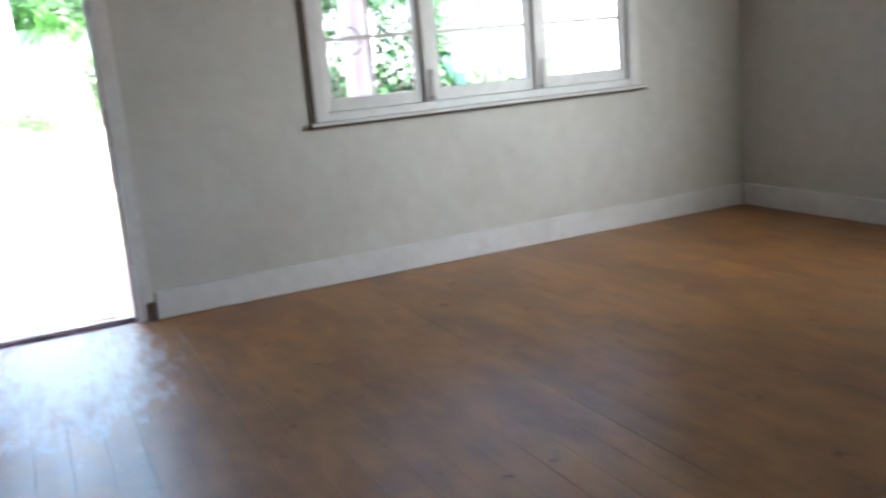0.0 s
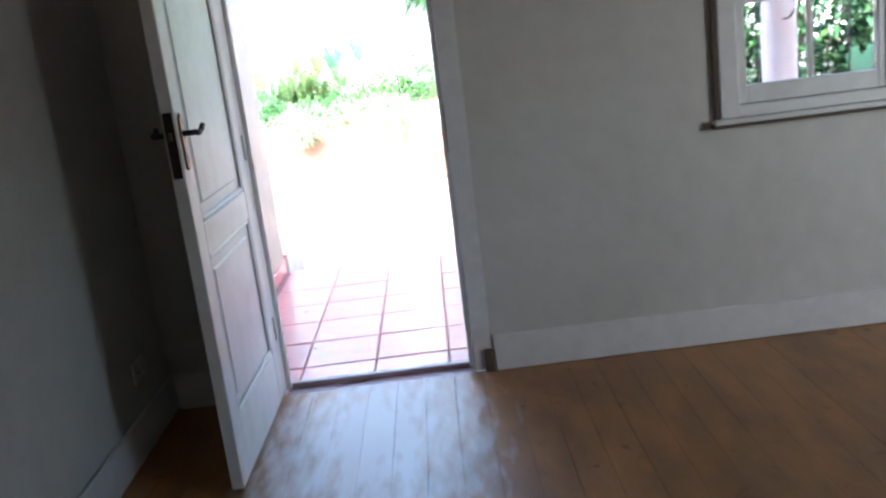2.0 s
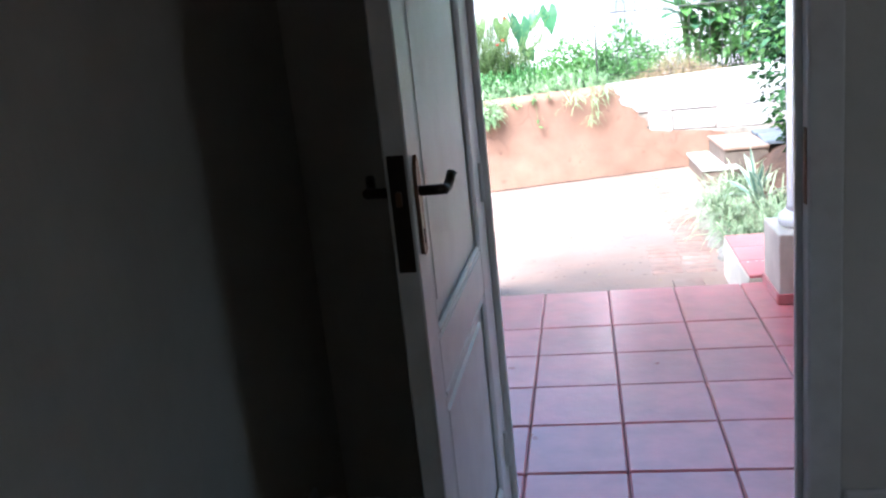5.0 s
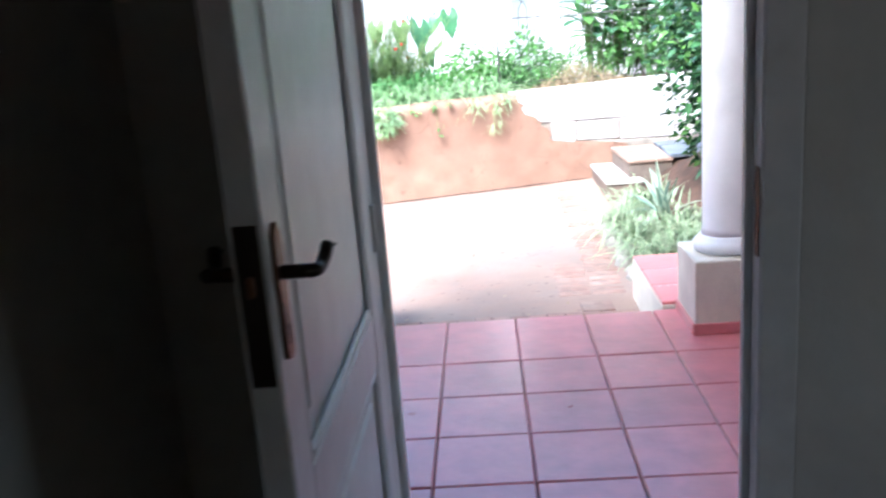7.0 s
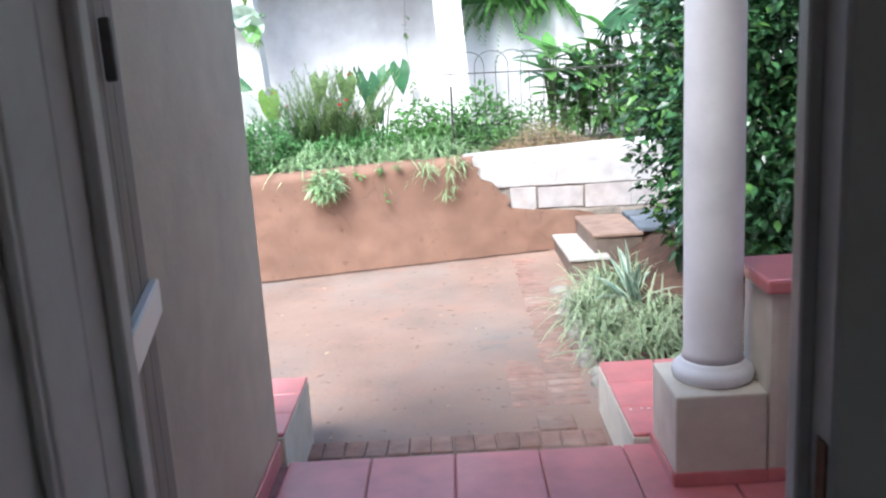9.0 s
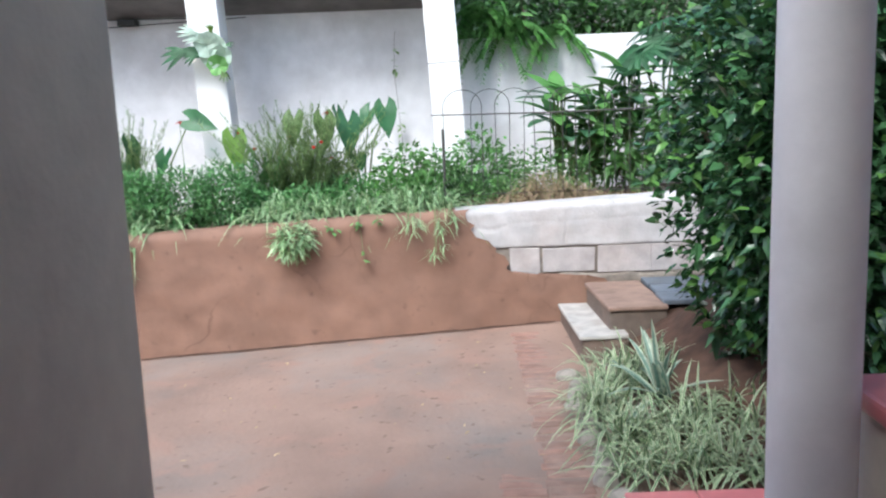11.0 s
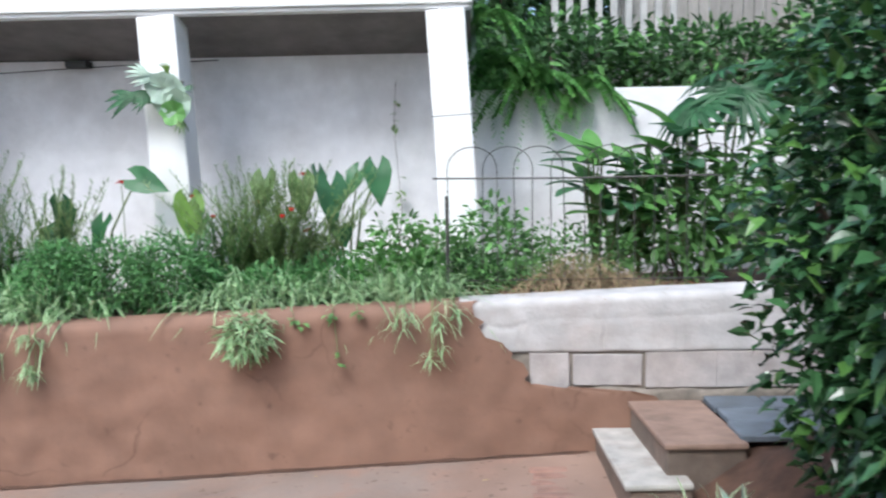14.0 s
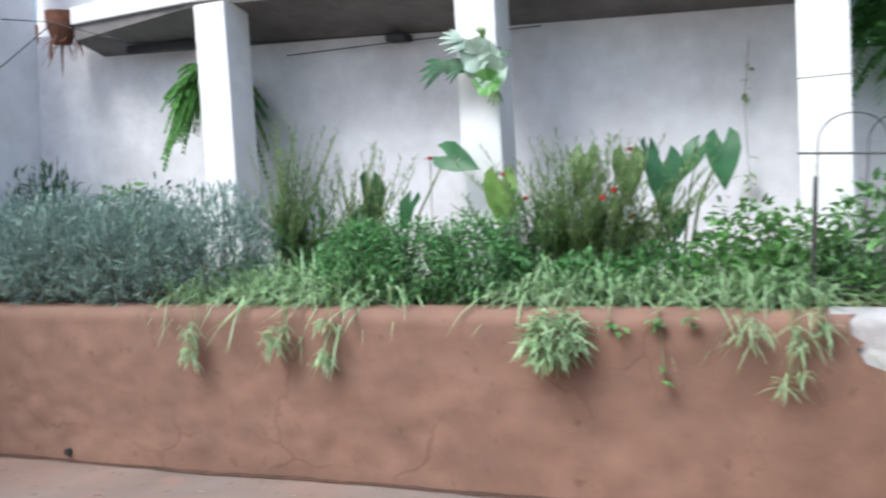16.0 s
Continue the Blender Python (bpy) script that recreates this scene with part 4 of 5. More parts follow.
def tuft(place, size, count, label="variegated spider plant clump with arching striped leaves", hanging=False, group="spider plants", tone="spider"):
    top = thing("spider_plant", place, label, "plant", group)
    if hanging:
        if size[0] > 0.2:
            sets = [cloud(count, (0, -0.07, -size[1] * 0.5), (size[0] * 0.56, 0.11, size[1] * 0.62), (0.05, 0.10), (0.011, 0.017), hollow=0.25, droop=(0.1, 0.5), lump=0.4, steps=3, rise=-0.1)]
        else:
            sets = [blades(max(count // 5, 5), (rng.uniform(-0.5, 0.5) * size[0], -0.03 - rng.uniform(0, 0.05), -rng.uniform(0.0, 1.0) * size[1]), 0.015, (0.05, 0.10), (0.007, 0.011), (-0.7, 0.8), (0.3, 0.9), (-math.pi - 0.2, 0.2)) for _ in range(6)]
        part("foliage", merge(*sets), M["spider"], top)
        bm = bmesh.new()
        for _ in range(3):
            x = rng.uniform(-0.3, 0.3) * size[0]
            add_tube(bm, [(x, 0.1, 0.06), (x, -0.03, 0.05), (x * 1.2, -0.05, -size[1])], 0.003, 5)
        part("runner", bm, M["stem"], top)
    else:
        part("foliage", blades(count, (0, 0, 0), (size[0] * 0.25, size[0] * 0.2, 0.01), (size[1] * 0.6, size[1] * 1.25), (0.009, 0.016), (0.3, 1.4), (0.35, 1.0), steps=5), M[tone], top)
    return top


def plume(place, height, spread, branches, mat, label, leaf_size=(0.045, 0.10), flowers=0):
    """An upright feathery plant: many thin stems set with small narrow leaves."""
    top = thing("feathery_plant", place, label, "plant", "feathery plants")
    bm, base, az, el, ln = bmesh.new(), [], [], [], []
    tips = []
    for _ in range(branches):
        a = rng.uniform(0, 2 * math.pi)
        lean = rng.uniform(0.1, 2.1) * spread
        h = height * rng.uniform(0.5, 1.12)
        foot = Vector((rng.normal(0, 0.04), rng.normal(0, 0.04), 0))
        tip = Vector((math.cos(a) * lean, math.sin(a) * lean * 0.7, h))
        mid = foot.lerp(tip, 0.5) + Vector((math.cos(a), math.sin(a), 0)) * -0.15 * lean + Vector((rng.normal(0, 0.035), rng.normal(0, 0.03), 0))
        add_tube(bm, [foot, mid, tip], 0.0035, 4, 0.4)
        tips.append(tip)
        for s in np.linspace(0.12, 1, 80):
            p = foot.lerp(mid, min(1, s * 2)) if s < 0.5 else mid.lerp(tip, s * 2 - 1)
            base.append(p)
            az.append(rng.uniform(0, 2 * math.pi))
            el.append(rng.uniform(0.35, 1.25))
            ln.append(rng.uniform(*leaf_size) * (1.3 - 0.6 * s))
    part("branching", bm, M["stem"], top)
    ln = np.array(ln)
    part("foliage", ribbons(np.array(base), np.array(az), np.array(el), ln, ln * 0.12, ln * 0 + 0.3, 2), M[mat], top)
    for i in range(flowers):
        part("flower", lathe([(0.004, -0.008), (0.014, 0.0), (0.016, 0.01), (0.006, 0.015)], 8), M["red_flower"], top, "small red flower").location = tips[i] + Vector((0, -0.02, -0.05 * i))
    return top


def heart(length, width):
    """A broad heart-shaped leaf blade with a folded middle and a drooping tip, base at the origin, along +x."""
    outline = [(-0.05, 0.0), (-0.36, 0.2), (-0.2, 0.42), (0.12, 0.48), (0.45, 0.36), (0.76, 0.17), (1.0, 0.0)]
    bm = bmesh.new()
    spine = [bm.verts.new((t * length, 0, -0.10 * max(t, 0) ** 2 * length)) for t in (0.0, 0.12, 0.3, 0.5, 0.75, 1.0)]
    for s in (1, -1):
        rim = [bm.verts.new((x * length, s * y * width, 0.13 * y * width * 1.5 - 0.12 * max(x, 0) ** 2 * length + 0.012 * math.sin(9 * x))) for x, y in outline[1:-1]]
        inner = [bm.verts.new(((r.co.x * 0.55 + 0.15 * length * 0.4), r.co.y * 0.5, r.co.z * 0.55)) for r in rim]
        loop = [spine[0], spine[1], spine[2], spine[3], spine[4]]
        for i in range(4):
            bm.faces.new((rim[i], rim[i + 1], inner[i + 1], inner[i]))
            bm.faces.new((inner[i], inner[i + 1], loop[i + 1], loop[i]))
        bm.faces.new((rim[4], spine[5], loop[4], inner[4]))
    return bm


def ear_plant(place, leaves, label, mat="ear", spread=0.14):
    """Tall bare stalks, each with one broad heart-shaped leaf: (sideways, forwards, height, length, turn, tilt)."""
    top = thing("elephant_ear_plant", place, label, "plant", "elephant ear plants")
    for dx, dy, z, size, turn, tilt, tone, *lean in leaves:
        stalk = part("stalk", tube([(dx * 0.1, dy * 0.1, -0.02), (dx * 0.45, dy * 0.4, z * 0.6), (dx, dy, z)], 0.009, 6, 0.6), M["stem"], top, smooth=True)
        blade = part("leaf", heart(size, size * 0.78), M[tone], top, smooth=True)
        blade.matrix_local = pose(dx, dy, z, 0, tilt, turn) @ pose(0, 0, 0, *lean)
    return top


def frond_set(fronds, leaflets, size, width):
    """Arching fronds, each (start, azimuth, elevation, length, droop), with paired leaflets."""
    base, az, el, ln = [], [], [], []
    for start, a, e, length, droop in fronds:
        out = Vector((math.cos(a) * math.cos(e), math.sin(a) * math.cos(e), math.sin(e)))
        for s in np.linspace(0.08, 1, leaflets):
            p = Vector(start) + out * (length * s) - Vector((0, 0, droop * length * s * s))
            for side in (-1, 1):
                base.append(p)
                az.append(a + side * rng.uniform(1.1, 1.4))
                el.append(rng.uniform(-0.35, 0.1) - droop * s * 0.4)
                ln.append(size * (1.05 - 0.8 * abs(s - 0.35)))
    ln = np.array(ln)
    return ribbons(np.array(base), np.array(az), np.array(el), ln, np.full(len(ln), width), ln * 0 + 0.15, 2, 0.1)


def fern(place, count, length, label, droop=(0.5, 1.1), turn=(0, 2 * math.pi), size=0.09, rise=(0.1, 1.0), leaflets=22):
    top = thing("fern", place, label, "fern", "ferns")
    fronds = [((rng.normal(0, 0.02), rng.normal(0, 0.02), 0), rng.uniform(*turn), rng.uniform(*rise), rng.uniform(*length), rng.uniform(*droop)) for _ in range(count)]
    part("frond_crown", frond_set(fronds, leaflets, size, size * 0.28), M["fern"], top)
    return top


def fan_palm(place, fans, label):
    """Stalks that end in fans of pleated fingers: (dx, dy, height, radius, facing, tilt)."""
    top = thing("fan_palm", place, label, "palm")
    for dx, dy, z, radius, facing, tilt in fans:
        part("stalk", tube([(0, 0, 0), (dx * 0.4, dy * 0.4, z * 0.65), (dx, dy, z)], 0.012, 6, 0.6), M["stem"], top)
        k = 15
        spread = np.linspace(-1.9, 1.9, k)
        blade = part("fan_leaf", ribbons(np.zeros((k, 3)), spread, np.full(k, 0.06), radius * (1 - 0.12 * np.abs(spread)), np.full(k, radius * 0.15), np.full(k, 0.3), 4, 0.35), M["palm"], top)
        blade.matrix_local = pose(dx, dy, z, 0, tilt, facing)
    return top


def broad_plant(place, leaves, label):
    """Stalks with long oval leaves: (dx, dy, height, length, facing, tilt)."""
    top = thing("broad_leaf_shrub", place, label, "plant", "broad-leaved shrubs")
    for dx, dy, z, size, facing, tilt in leaves:
        part("stalk", tube([(0, 0, 0), (dx * 0.5, dy * 0.5, z * 0.6), (dx, dy, z)], 0.009, 6, 0.6), M["stem"], top)
        blade = part("leaf", ribbons(np.zeros((1, 3)), np.zeros(1), np.full(1, 0.05), np.full(1, size), np.full(1, size * 0.42), np.full(1, 0.2), 8, 0.25, tip=0.02), M[("ear_grey", "mixed", "fern")[int(abs(facing) * 7) % 3]], top, smooth=True)
        blade.matrix_local = pose(dx, dy, z, 0, tilt, facing)
    return top


# large shrubs of the yard
shrub("camellia", (2.5, 4.75, -0.2), (0.86, 0.9, 1.2), 21000, (0.055, 0.095), (0.034, 0.056), "camellia", "tall glossy dark green camellia bush growing beside the yard", "camellias", "camellia_young", lift=0.12, stems=12, stem_radius=0.028, hollow=0.36, lump=0.36, droop=(0.1, 0.6))
shrub("camellia", (4.25, 5.1, -0.1), (0.95, 0.8, 1.2), 9000, (0.06, 0.11), (0.035, 0.06), "camellia", "glossy green camellia bush beyond the balustrade", "camellias", "camellia_young", lift=0.2, stems=9, stem_radius=0.028, hollow=0.6, lump=0.3)
shrub("camellia", (5.9, 5.3, -0.1), (0.9, 0.8, 1.0), 6000, (0.06, 0.11), (0.035, 0.055), "mixed", "leafy green shrub beyond the balustrade", "camellias", "camellia_young", lift=0.2, stems=9, stem_radius=0.028, hollow=0.6, lump=0.3)
ear_plant((4.45, 3.35, -0.3), [(0.0, 0.0, 1.42, 0.34, -95, 50, "mint"), (0.42, 0.1, 1.5, 0.34, -80, 45, "ear"), (-0.3, 0.15, 1.15, 0.3, -120, 40, "ear"), (0.2, -0.1, 1.0, 0.3, -60, 40, "ear")], "tall elephant ear plant with pale broad leaves outside the window")

# border with sword-leaved plant and spider plants
agave = thing("sword_leaf_plant", (1.56, 4.72, -0.19), "blue-green sword-leaved plant rising from the spider plants", "plant")
part("foliage", blades(22, (0, 0, 0.05), (0.02, 0.02, 0.01), (0.36, 0.6), (0.035, 0.052), (0.35, 1.45), (0.1, 0.5), steps=5, fold=0.35), M["agave"], agave)
for sx, sy, s, k in ((1.30, 4.35, 0.34, 70), (1.22, 4.72, 0.32, 60), (1.38, 5.05, 0.30, 60), (1.62, 4.42, 0.36, 70), (1.85, 4.25, 0.32, 60), (1.55, 4.05, 0.32, 70), (1.30, 4.02, 0.28, 50),
                     (1.60, 5.2, 0.30, 50), (1.92, 4.55, 0.32, 50), (2.15, 4.15, 0.3, 50), (1.78, 3.9, 0.3, 50), (2.2, 3.85, 0.3, 45), (1.42, 5.35, 0.24, 40)):
    tuft((sx, sy, ground_height(sx, sy) + 0.06 + 0.05 * max(0, sx - 1.3)), (0.25, s * 1.35), int(k * 1.8), "pale cream-striped spider plant clump edging the border", False, "border spider plants", "spider_pale")

# raised bed, front row along the wall top
for sx, sy, s, k in ((-3.0, 6.83, 0.28, 55), (-2.75, 6.92, 0.3, 60), (-2.45, 6.85, 0.32, 65), (-2.2, 6.88, 0.34, 80), (-1.95, 6.83, 0.34, 85), (-1.72, 6.9, 0.32, 65), (-0.92, 6.86, 0.28, 55), (-0.72, 6.9, 0.28, 60),
                     (-0.45, 6.9, 0.26, 45), (-0.2, 6.88, 0.26, 45), (0.05, 6.88, 0.28, 55), (0.26, 6.85, 0.3, 65), (0.42, 6.9, 0.26, 45), (-2.6, 7.1, 0.3, 40), (-0.6, 7.08, 0.28, 40)):
    tuft((sx, sy + 0.02, bed(sx) + 0.03), (0.3, s * 1.5), int(k * 2.1))
for sx, z, sw, drop, k in ((-0.67, 0.68, 0.27, 0.22, 420), (-2.74, 0.64, 0.1, 0.24, 60), (-2.17, 0.66, 0.13, 0.2, 60), (-1.86, 0.66, 0.1, 0.25, 60), (0.18, 0.66, 0.12, 0.1, 30), (0.38, 0.64, 0.12, 0.26, 45), (0.47, 0.67, 0.08, 0.06, 18), (-4.95, 0.55, 0.16, 0.2, 40)):
    tuft((sx, YARD_WALL - 0.02, z + 0.045 * (sx - 0.58) + 0.02), (sw, drop), k, "spider plant plantlets hanging over the wall", True, "hanging spider plants")
trail = thing("trailing_creeper", (-0.1, YARD_WALL, 0.68), "thin creeper trailing down the terracotta wall", "creeper")
bm = bmesh.new()
runs = [[(-0.35, 0.06, 0.02), (-0.33, -0.03, 0.0), (-0.30, -0.03, -0.10)], [(-0.12, 0.06, 0.02), (-0.1, -0.03, 0.0), (-0.08, -0.03, -0.17), (-0.07, -0.03, -0.33)], [(0.02, 0.06, 0.02), (0.04, -0.03, -0.02), (0.05, -0.03, -0.1)]]
for r in runs:
    add_tube(bm, r, 0.0025, 5)
part("runner", bm, M["stem"], trail)
leaf_spots = np.array([(-0.31, -0.035, -0.09), (-0.27, -0.035, -0.11), (-0.1, -0.035, -0.06), (-0.13, -0.035, -0.08), (-0.07, -0.035, -0.28), (-0.06, -0.035, -0.33), (0.04, -0.035, -0.03), (0.06, -0.035, -0.07)])
leaf_spots = np.repeat(leaf_spots, 3, 0) + rng.normal(0, 0.012, (24, 3)) * (1, 0.3, 1)
part("foliage", ribbons(leaf_spots, rng.uniform(-2.6, -0.5, 24), rng.uniform(-0.6, 0.3, 24), rng.uniform(0.025, 0.05, 24), rng.uniform(0.02, 0.04, 24), np.full(24, 0.3), 2), M["mixed"], trail)

# silver lavender mass and the dark feathery cushion
for lx, ly, r, k in ((-4.75, 6.95, 0.6, 5500), (-4.1, 6.9, 0.56, 5500), (-3.5, 6.92, 0.52, 5500), (-3.0, 7.08, 0.4, 3000)):
    shrub("lavender_bush", (lx, ly, bed(lx) - 0.1), (r, 0.36, 0.40), k, (0.04, 0.085), (0.008, 0.014), "lavender", "silver-green lavender bush spilling to the wall edge", "lavender bushes", stems=26, stem_radius=0.004, hollow=0.35, lump=0.3, droop=(0.0, 0.2), rise=1.2)
for lx, r in ((-1.93, 0.27), (-1.6, 0.32), (-1.25, 0.28)):
    shrub("marigold_bush", (lx, 6.98, bed(lx) - 0.03), (r, 0.24, 0.25), 3000, (0.03, 0.065), (0.009, 0.017), "marigold", "dark green feathery cushion plant at the wall edge", "marigold bushes", stems=12, stem_radius=0.004, hollow=0.4, lump=0.3)

# upright feathery plants
plume((-2.62, 7.3, bed(-2.62)), 1.02, 0.2, 46, "bronze_leaf", "tall upright olive-green feathery plant")
plume((-2.45, 7.35, bed(-2.45)), 0.74, 0.3, 40, "feather", "upright olive-green feathery plant")
plume((-2.13, 7.35, bed(-2.13)), 0.86, 0.22, 40, "bronze_leaf", "upright bronze-tinted feathery plant")
plume((-0.86, 7.3, bed(-0.86)), 0.78, 0.32, 60, "bronze_leaf", "feathery plant with small red flowers", flowers=2)
plume((-0.62, 7.25, bed(-0.62)), 0.8, 0.28, 60, "bronze_leaf", "feathery plant with small red flowers", flowers=2)
plume((-0.45, 7.35, bed(-0.45)), 0.74, 0.24, 40, "bronze_leaf", "upright bronze-tinted feathery plant")
plume((-1.05, 7.25, bed(-1.05)), 0.55, 0.2, 27, "feather", "low feathery green plant")

# elephant ears
ear_plant((-1.95, 7.5, bed(-1.95)), [(-0.17, -0.05, 0.66, 0.27, -20, 78, "ear"), (0.12, -0.08, 0.56, 0.21, -135, 66, "ear", -20), (0.33, -0.02, 0.84, 0.25, -15, 18, "ear", 68)], "elephant ear plant with upright heart-shaped leaves")
ear_plant((-1.25, 7.5, bed(-1.25)), [(-0.01, -0.08, 0.65, 0.27, -70, 72, "ear_pale"), (0.06, -0.04, 0.52, 0.18, -120, 60, "bronze_leaf")], "elephant ear plant with one yellowing leaf")
ear_plant((-0.62, 7.5, bed(-0.62)), [(-0.16, 0.0, 0.76, 0.24, -100, 70, "olive_ear"), (0.08, 0.02, 0.74, 0.25, -75, 72, "olive_ear")], "elephant ear plant with dull olive leaves behind the feathery plants")
ear_plant((-0.25, 7.5, bed(-0.25)), [(-0.08, -0.1, 0.70, 0.28, -60, 84, "ear_grey"), (-0.18, 0.0, 0.78, 0.2, -25, 82, "ear_grey"), (-0.03, -0.06, 0.42, 0.2, -70, 30, "ear"), (0.09, -0.02, 0.78, 0.2, -150, 58, "ear", -35), (0.22, -0.05, 0.80, 0.25, -70, 74, "ear", 15)], "elephant ear plant with several broad leaves")
ear_plant((-2.35, 7.75, bed(-2.35)), [(0.05, 0, 0.5, 0.24, -90, 50, "ear")], "small elephant ear plant by the pier")


def red_spathe(place, height, lean, label="small red waxy flower on a thin stalk among the leaves"):
    top = thing("red_flower", place, label, "flower", "red flowers")
    part("stalk", tube([(0, 0, 0), (lean * 0.4, -0.01, height * 0.6), (lean, -0.03, height)], 0.003, 5), M["stem"], top)
    bloom = part("petal", ribbons(np.zeros((3, 3)), np.array([-1.1, -1.6, -2.1]), np.array([0.5, 0.9, 0.4]), np.full(3, 0.05), np.full(3, 0.032), np.full(3, 0.4), 4, 0.3), M["red_flower"], top, "glossy red petals")
    bloom.location = (lean, -0.03, height)


for fx, h, lean in ((-1.66, 0.80, 0.0), (-0.52, 0.78, 0.03), (-0.83, 0.62, 0.04), (-0.44, 0.42, -0.03)):
    red_spathe((fx, 7.36, bed(fx)), h, lean)

# mixed planting towards the hooped fence
shrub("leafy_shrub", (0.12, 7.25, bed(0.12) - 0.05), (0.26, 0.2, 0.27), 560, (0.035, 0.07), (0.02, 0.04), "mixed", "small-leaved green shrub by the fence", "bed shrubs", "camellia_young", stems=9, stem_radius=0.005, hollow=0.3)
shrub("leafy_shrub", (0.38, 7.15, bed(0.38) - 0.05), (0.2, 0.2, 0.25), 460, (0.035, 0.07), (0.02, 0.04), "mixed", "small-leaved green shrub by the fence", "bed shrubs", "camellia_young", stems=9, stem_radius=0.005, hollow=0.3)
shrub("leafy_shrub", (0.72, 7.3, bed(0.72) - 0.08), (0.26, 0.22, 0.32), 620, (0.04, 0.08), (0.022, 0.045), "mixed", "straggling green shrub behind the hooped fence", "bed shrubs", stems=9, stem_radius=0.005, hollow=0.3)
shrub("leafy_shrub", (1.25, 7.45, bed(1.25) - 0.1), (0.46, 0.25, 0.24), 1500, (0.025, 0.05), (0.015, 0.028), "mixed", "low small-leaved green plant behind the fence", "bed shrubs", stems=9, stem_radius=0.005, hollow=0.3)
shrub("leafy_shrub", (1.95, 7.6, bed(1.95) - 0.1), (0.5, 0.3, 0.46), 900, (0.08, 0.15), (0.04, 0.07), "mixed", "leafy green undergrowth below the palm", "bed shrubs", stems=9, stem_radius=0.006, hollow=0.3)
shrub("leafy_shrub", (2.9, 7.5, bed(2.9) - 0.1), (0.7, 0.4, 0.6), 1000, (0.08, 0.15), (0.04, 0.07), "mixed", "leafy green undergrowth below the palm", "bed shrubs", stems=9, stem_radius=0.006, hollow=0.3)
shrub("leafy_shrub", (-4.35, 7.75, bed(-4.35) - 0.05), (0.3, 0.2, 0.42), 700, (0.05, 0.1), (0.02, 0.035), "mixed", "green leafy shrub behind the lavender", "bed shrubs", stems=9, stem_radius=0.006, hollow=0.3)
shrub("leafy_shrub", (-5.2, 7.8, bed(-5.2) - 0.05), (0.42, 0.25, 0.5), 1000, (0.08, 0.16), (0.012, 0.02), "palm", "dark grassy shrub in the back corner of the bed", "bed shrubs", stems=12, stem_radius=0.006, hollow=0.3, rise=1.3)
shrub("leafy_shrub", (-3.72, 7.4, bed(-3.72)), (0.16, 0.14, 0.4), 260, (0.05, 0.09), (0.018, 0.03), "palm", "thin dark-leaved sapling beside the pier", "bed shrubs", stems=7, stem_radius=0.006, hollow=0.2)
for sx, sy, s in ((0.62, 6.98, 0.18), (0.85, 7.05, 0.2), (0.97, 7.25, 0.18), (-0.3, 7.15, 0.2), (-1.4, 7.25, 0.22)):
    shrub("groundcover", (sx, sy, bed(sx) - 0.04), (s, 0.15, 0.13), 420, (0.02, 0.04), (0.012, 0.022), "mixed", "low grey-green groundcover plant", "groundcover plants", stems=6, stem_radius=0.003, hollow=0.2)
straw = thing("dry_grass_heap", (1.22, 7.02, bed(1.22)), "heap of dry straw-coloured grass clippings", "grass heap")
k = 1700
sb = np.stack([rng.normal(0, 0.3, k), rng.normal(0, 0.12, k), rng.uniform(0.0, 0.02, k)], 1)
sb[:, 2] += 0.2 * np.exp(-(sb[:, 0] / 0.26) ** 2 - (sb[:, 1] / 0.14) ** 2) * rng.uniform(0.3, 1.1, k)
part("straw", ribbons(sb, rng.uniform(0, 6.28, k), rng.uniform(-0.2, 0.5, k), rng.uniform(0.12, 0.28, k), np.full(k, 0.004), rng.uniform(0.2, 0.7, k), 3), M["straw"], straw)
litter = tagged(part("leaf_litter", ribbons(np.stack([rng.uniform(0.65, 2.4, 420), rng.uniform(6.88, 7.3, 420), rng.uniform(BED, BED + 0.02, 420)], 1), rng.uniform(0, 6.28, 420), rng.normal(0, 0.25, 420), rng.uniform(0.03, 0.07, 420), rng.uniform(0.015, 0.03, 420), np.full(420, 0.2), 2), M["litter"]), "scattered red-brown dead leaves on the bed", "leaf litter", kind="stuff")

for sx, sy, s, h, tone in ((-2.85, 7.2, 0.24, 0.14, "marigold"), (-2.3, 7.15, 0.26, 0.15, "marigold"), (-0.95, 7.1, 0.24, 0.14, "marigold"), (-0.62, 7.08, 0.26, 0.15, "marigold"), (-0.28, 7.1, 0.26, 0.17, "feather"), (0.02, 7.1, 0.24, 0.18, "fern"), (0.28, 7.05, 0.22, 0.16, "mixed"), (0.6, 7.1, 0.2, 0.15, "far")):
    shrub("leafy_perennial", (sx, sy, bed(sx) - 0.04), (s, 0.2, h), 800, (0.03, 0.07), (0.012, 0.024), tone, "bushy green perennial filling the bed", "bed perennials", stems=8, stem_radius=0.003, hollow=0.25, rise=0.9)

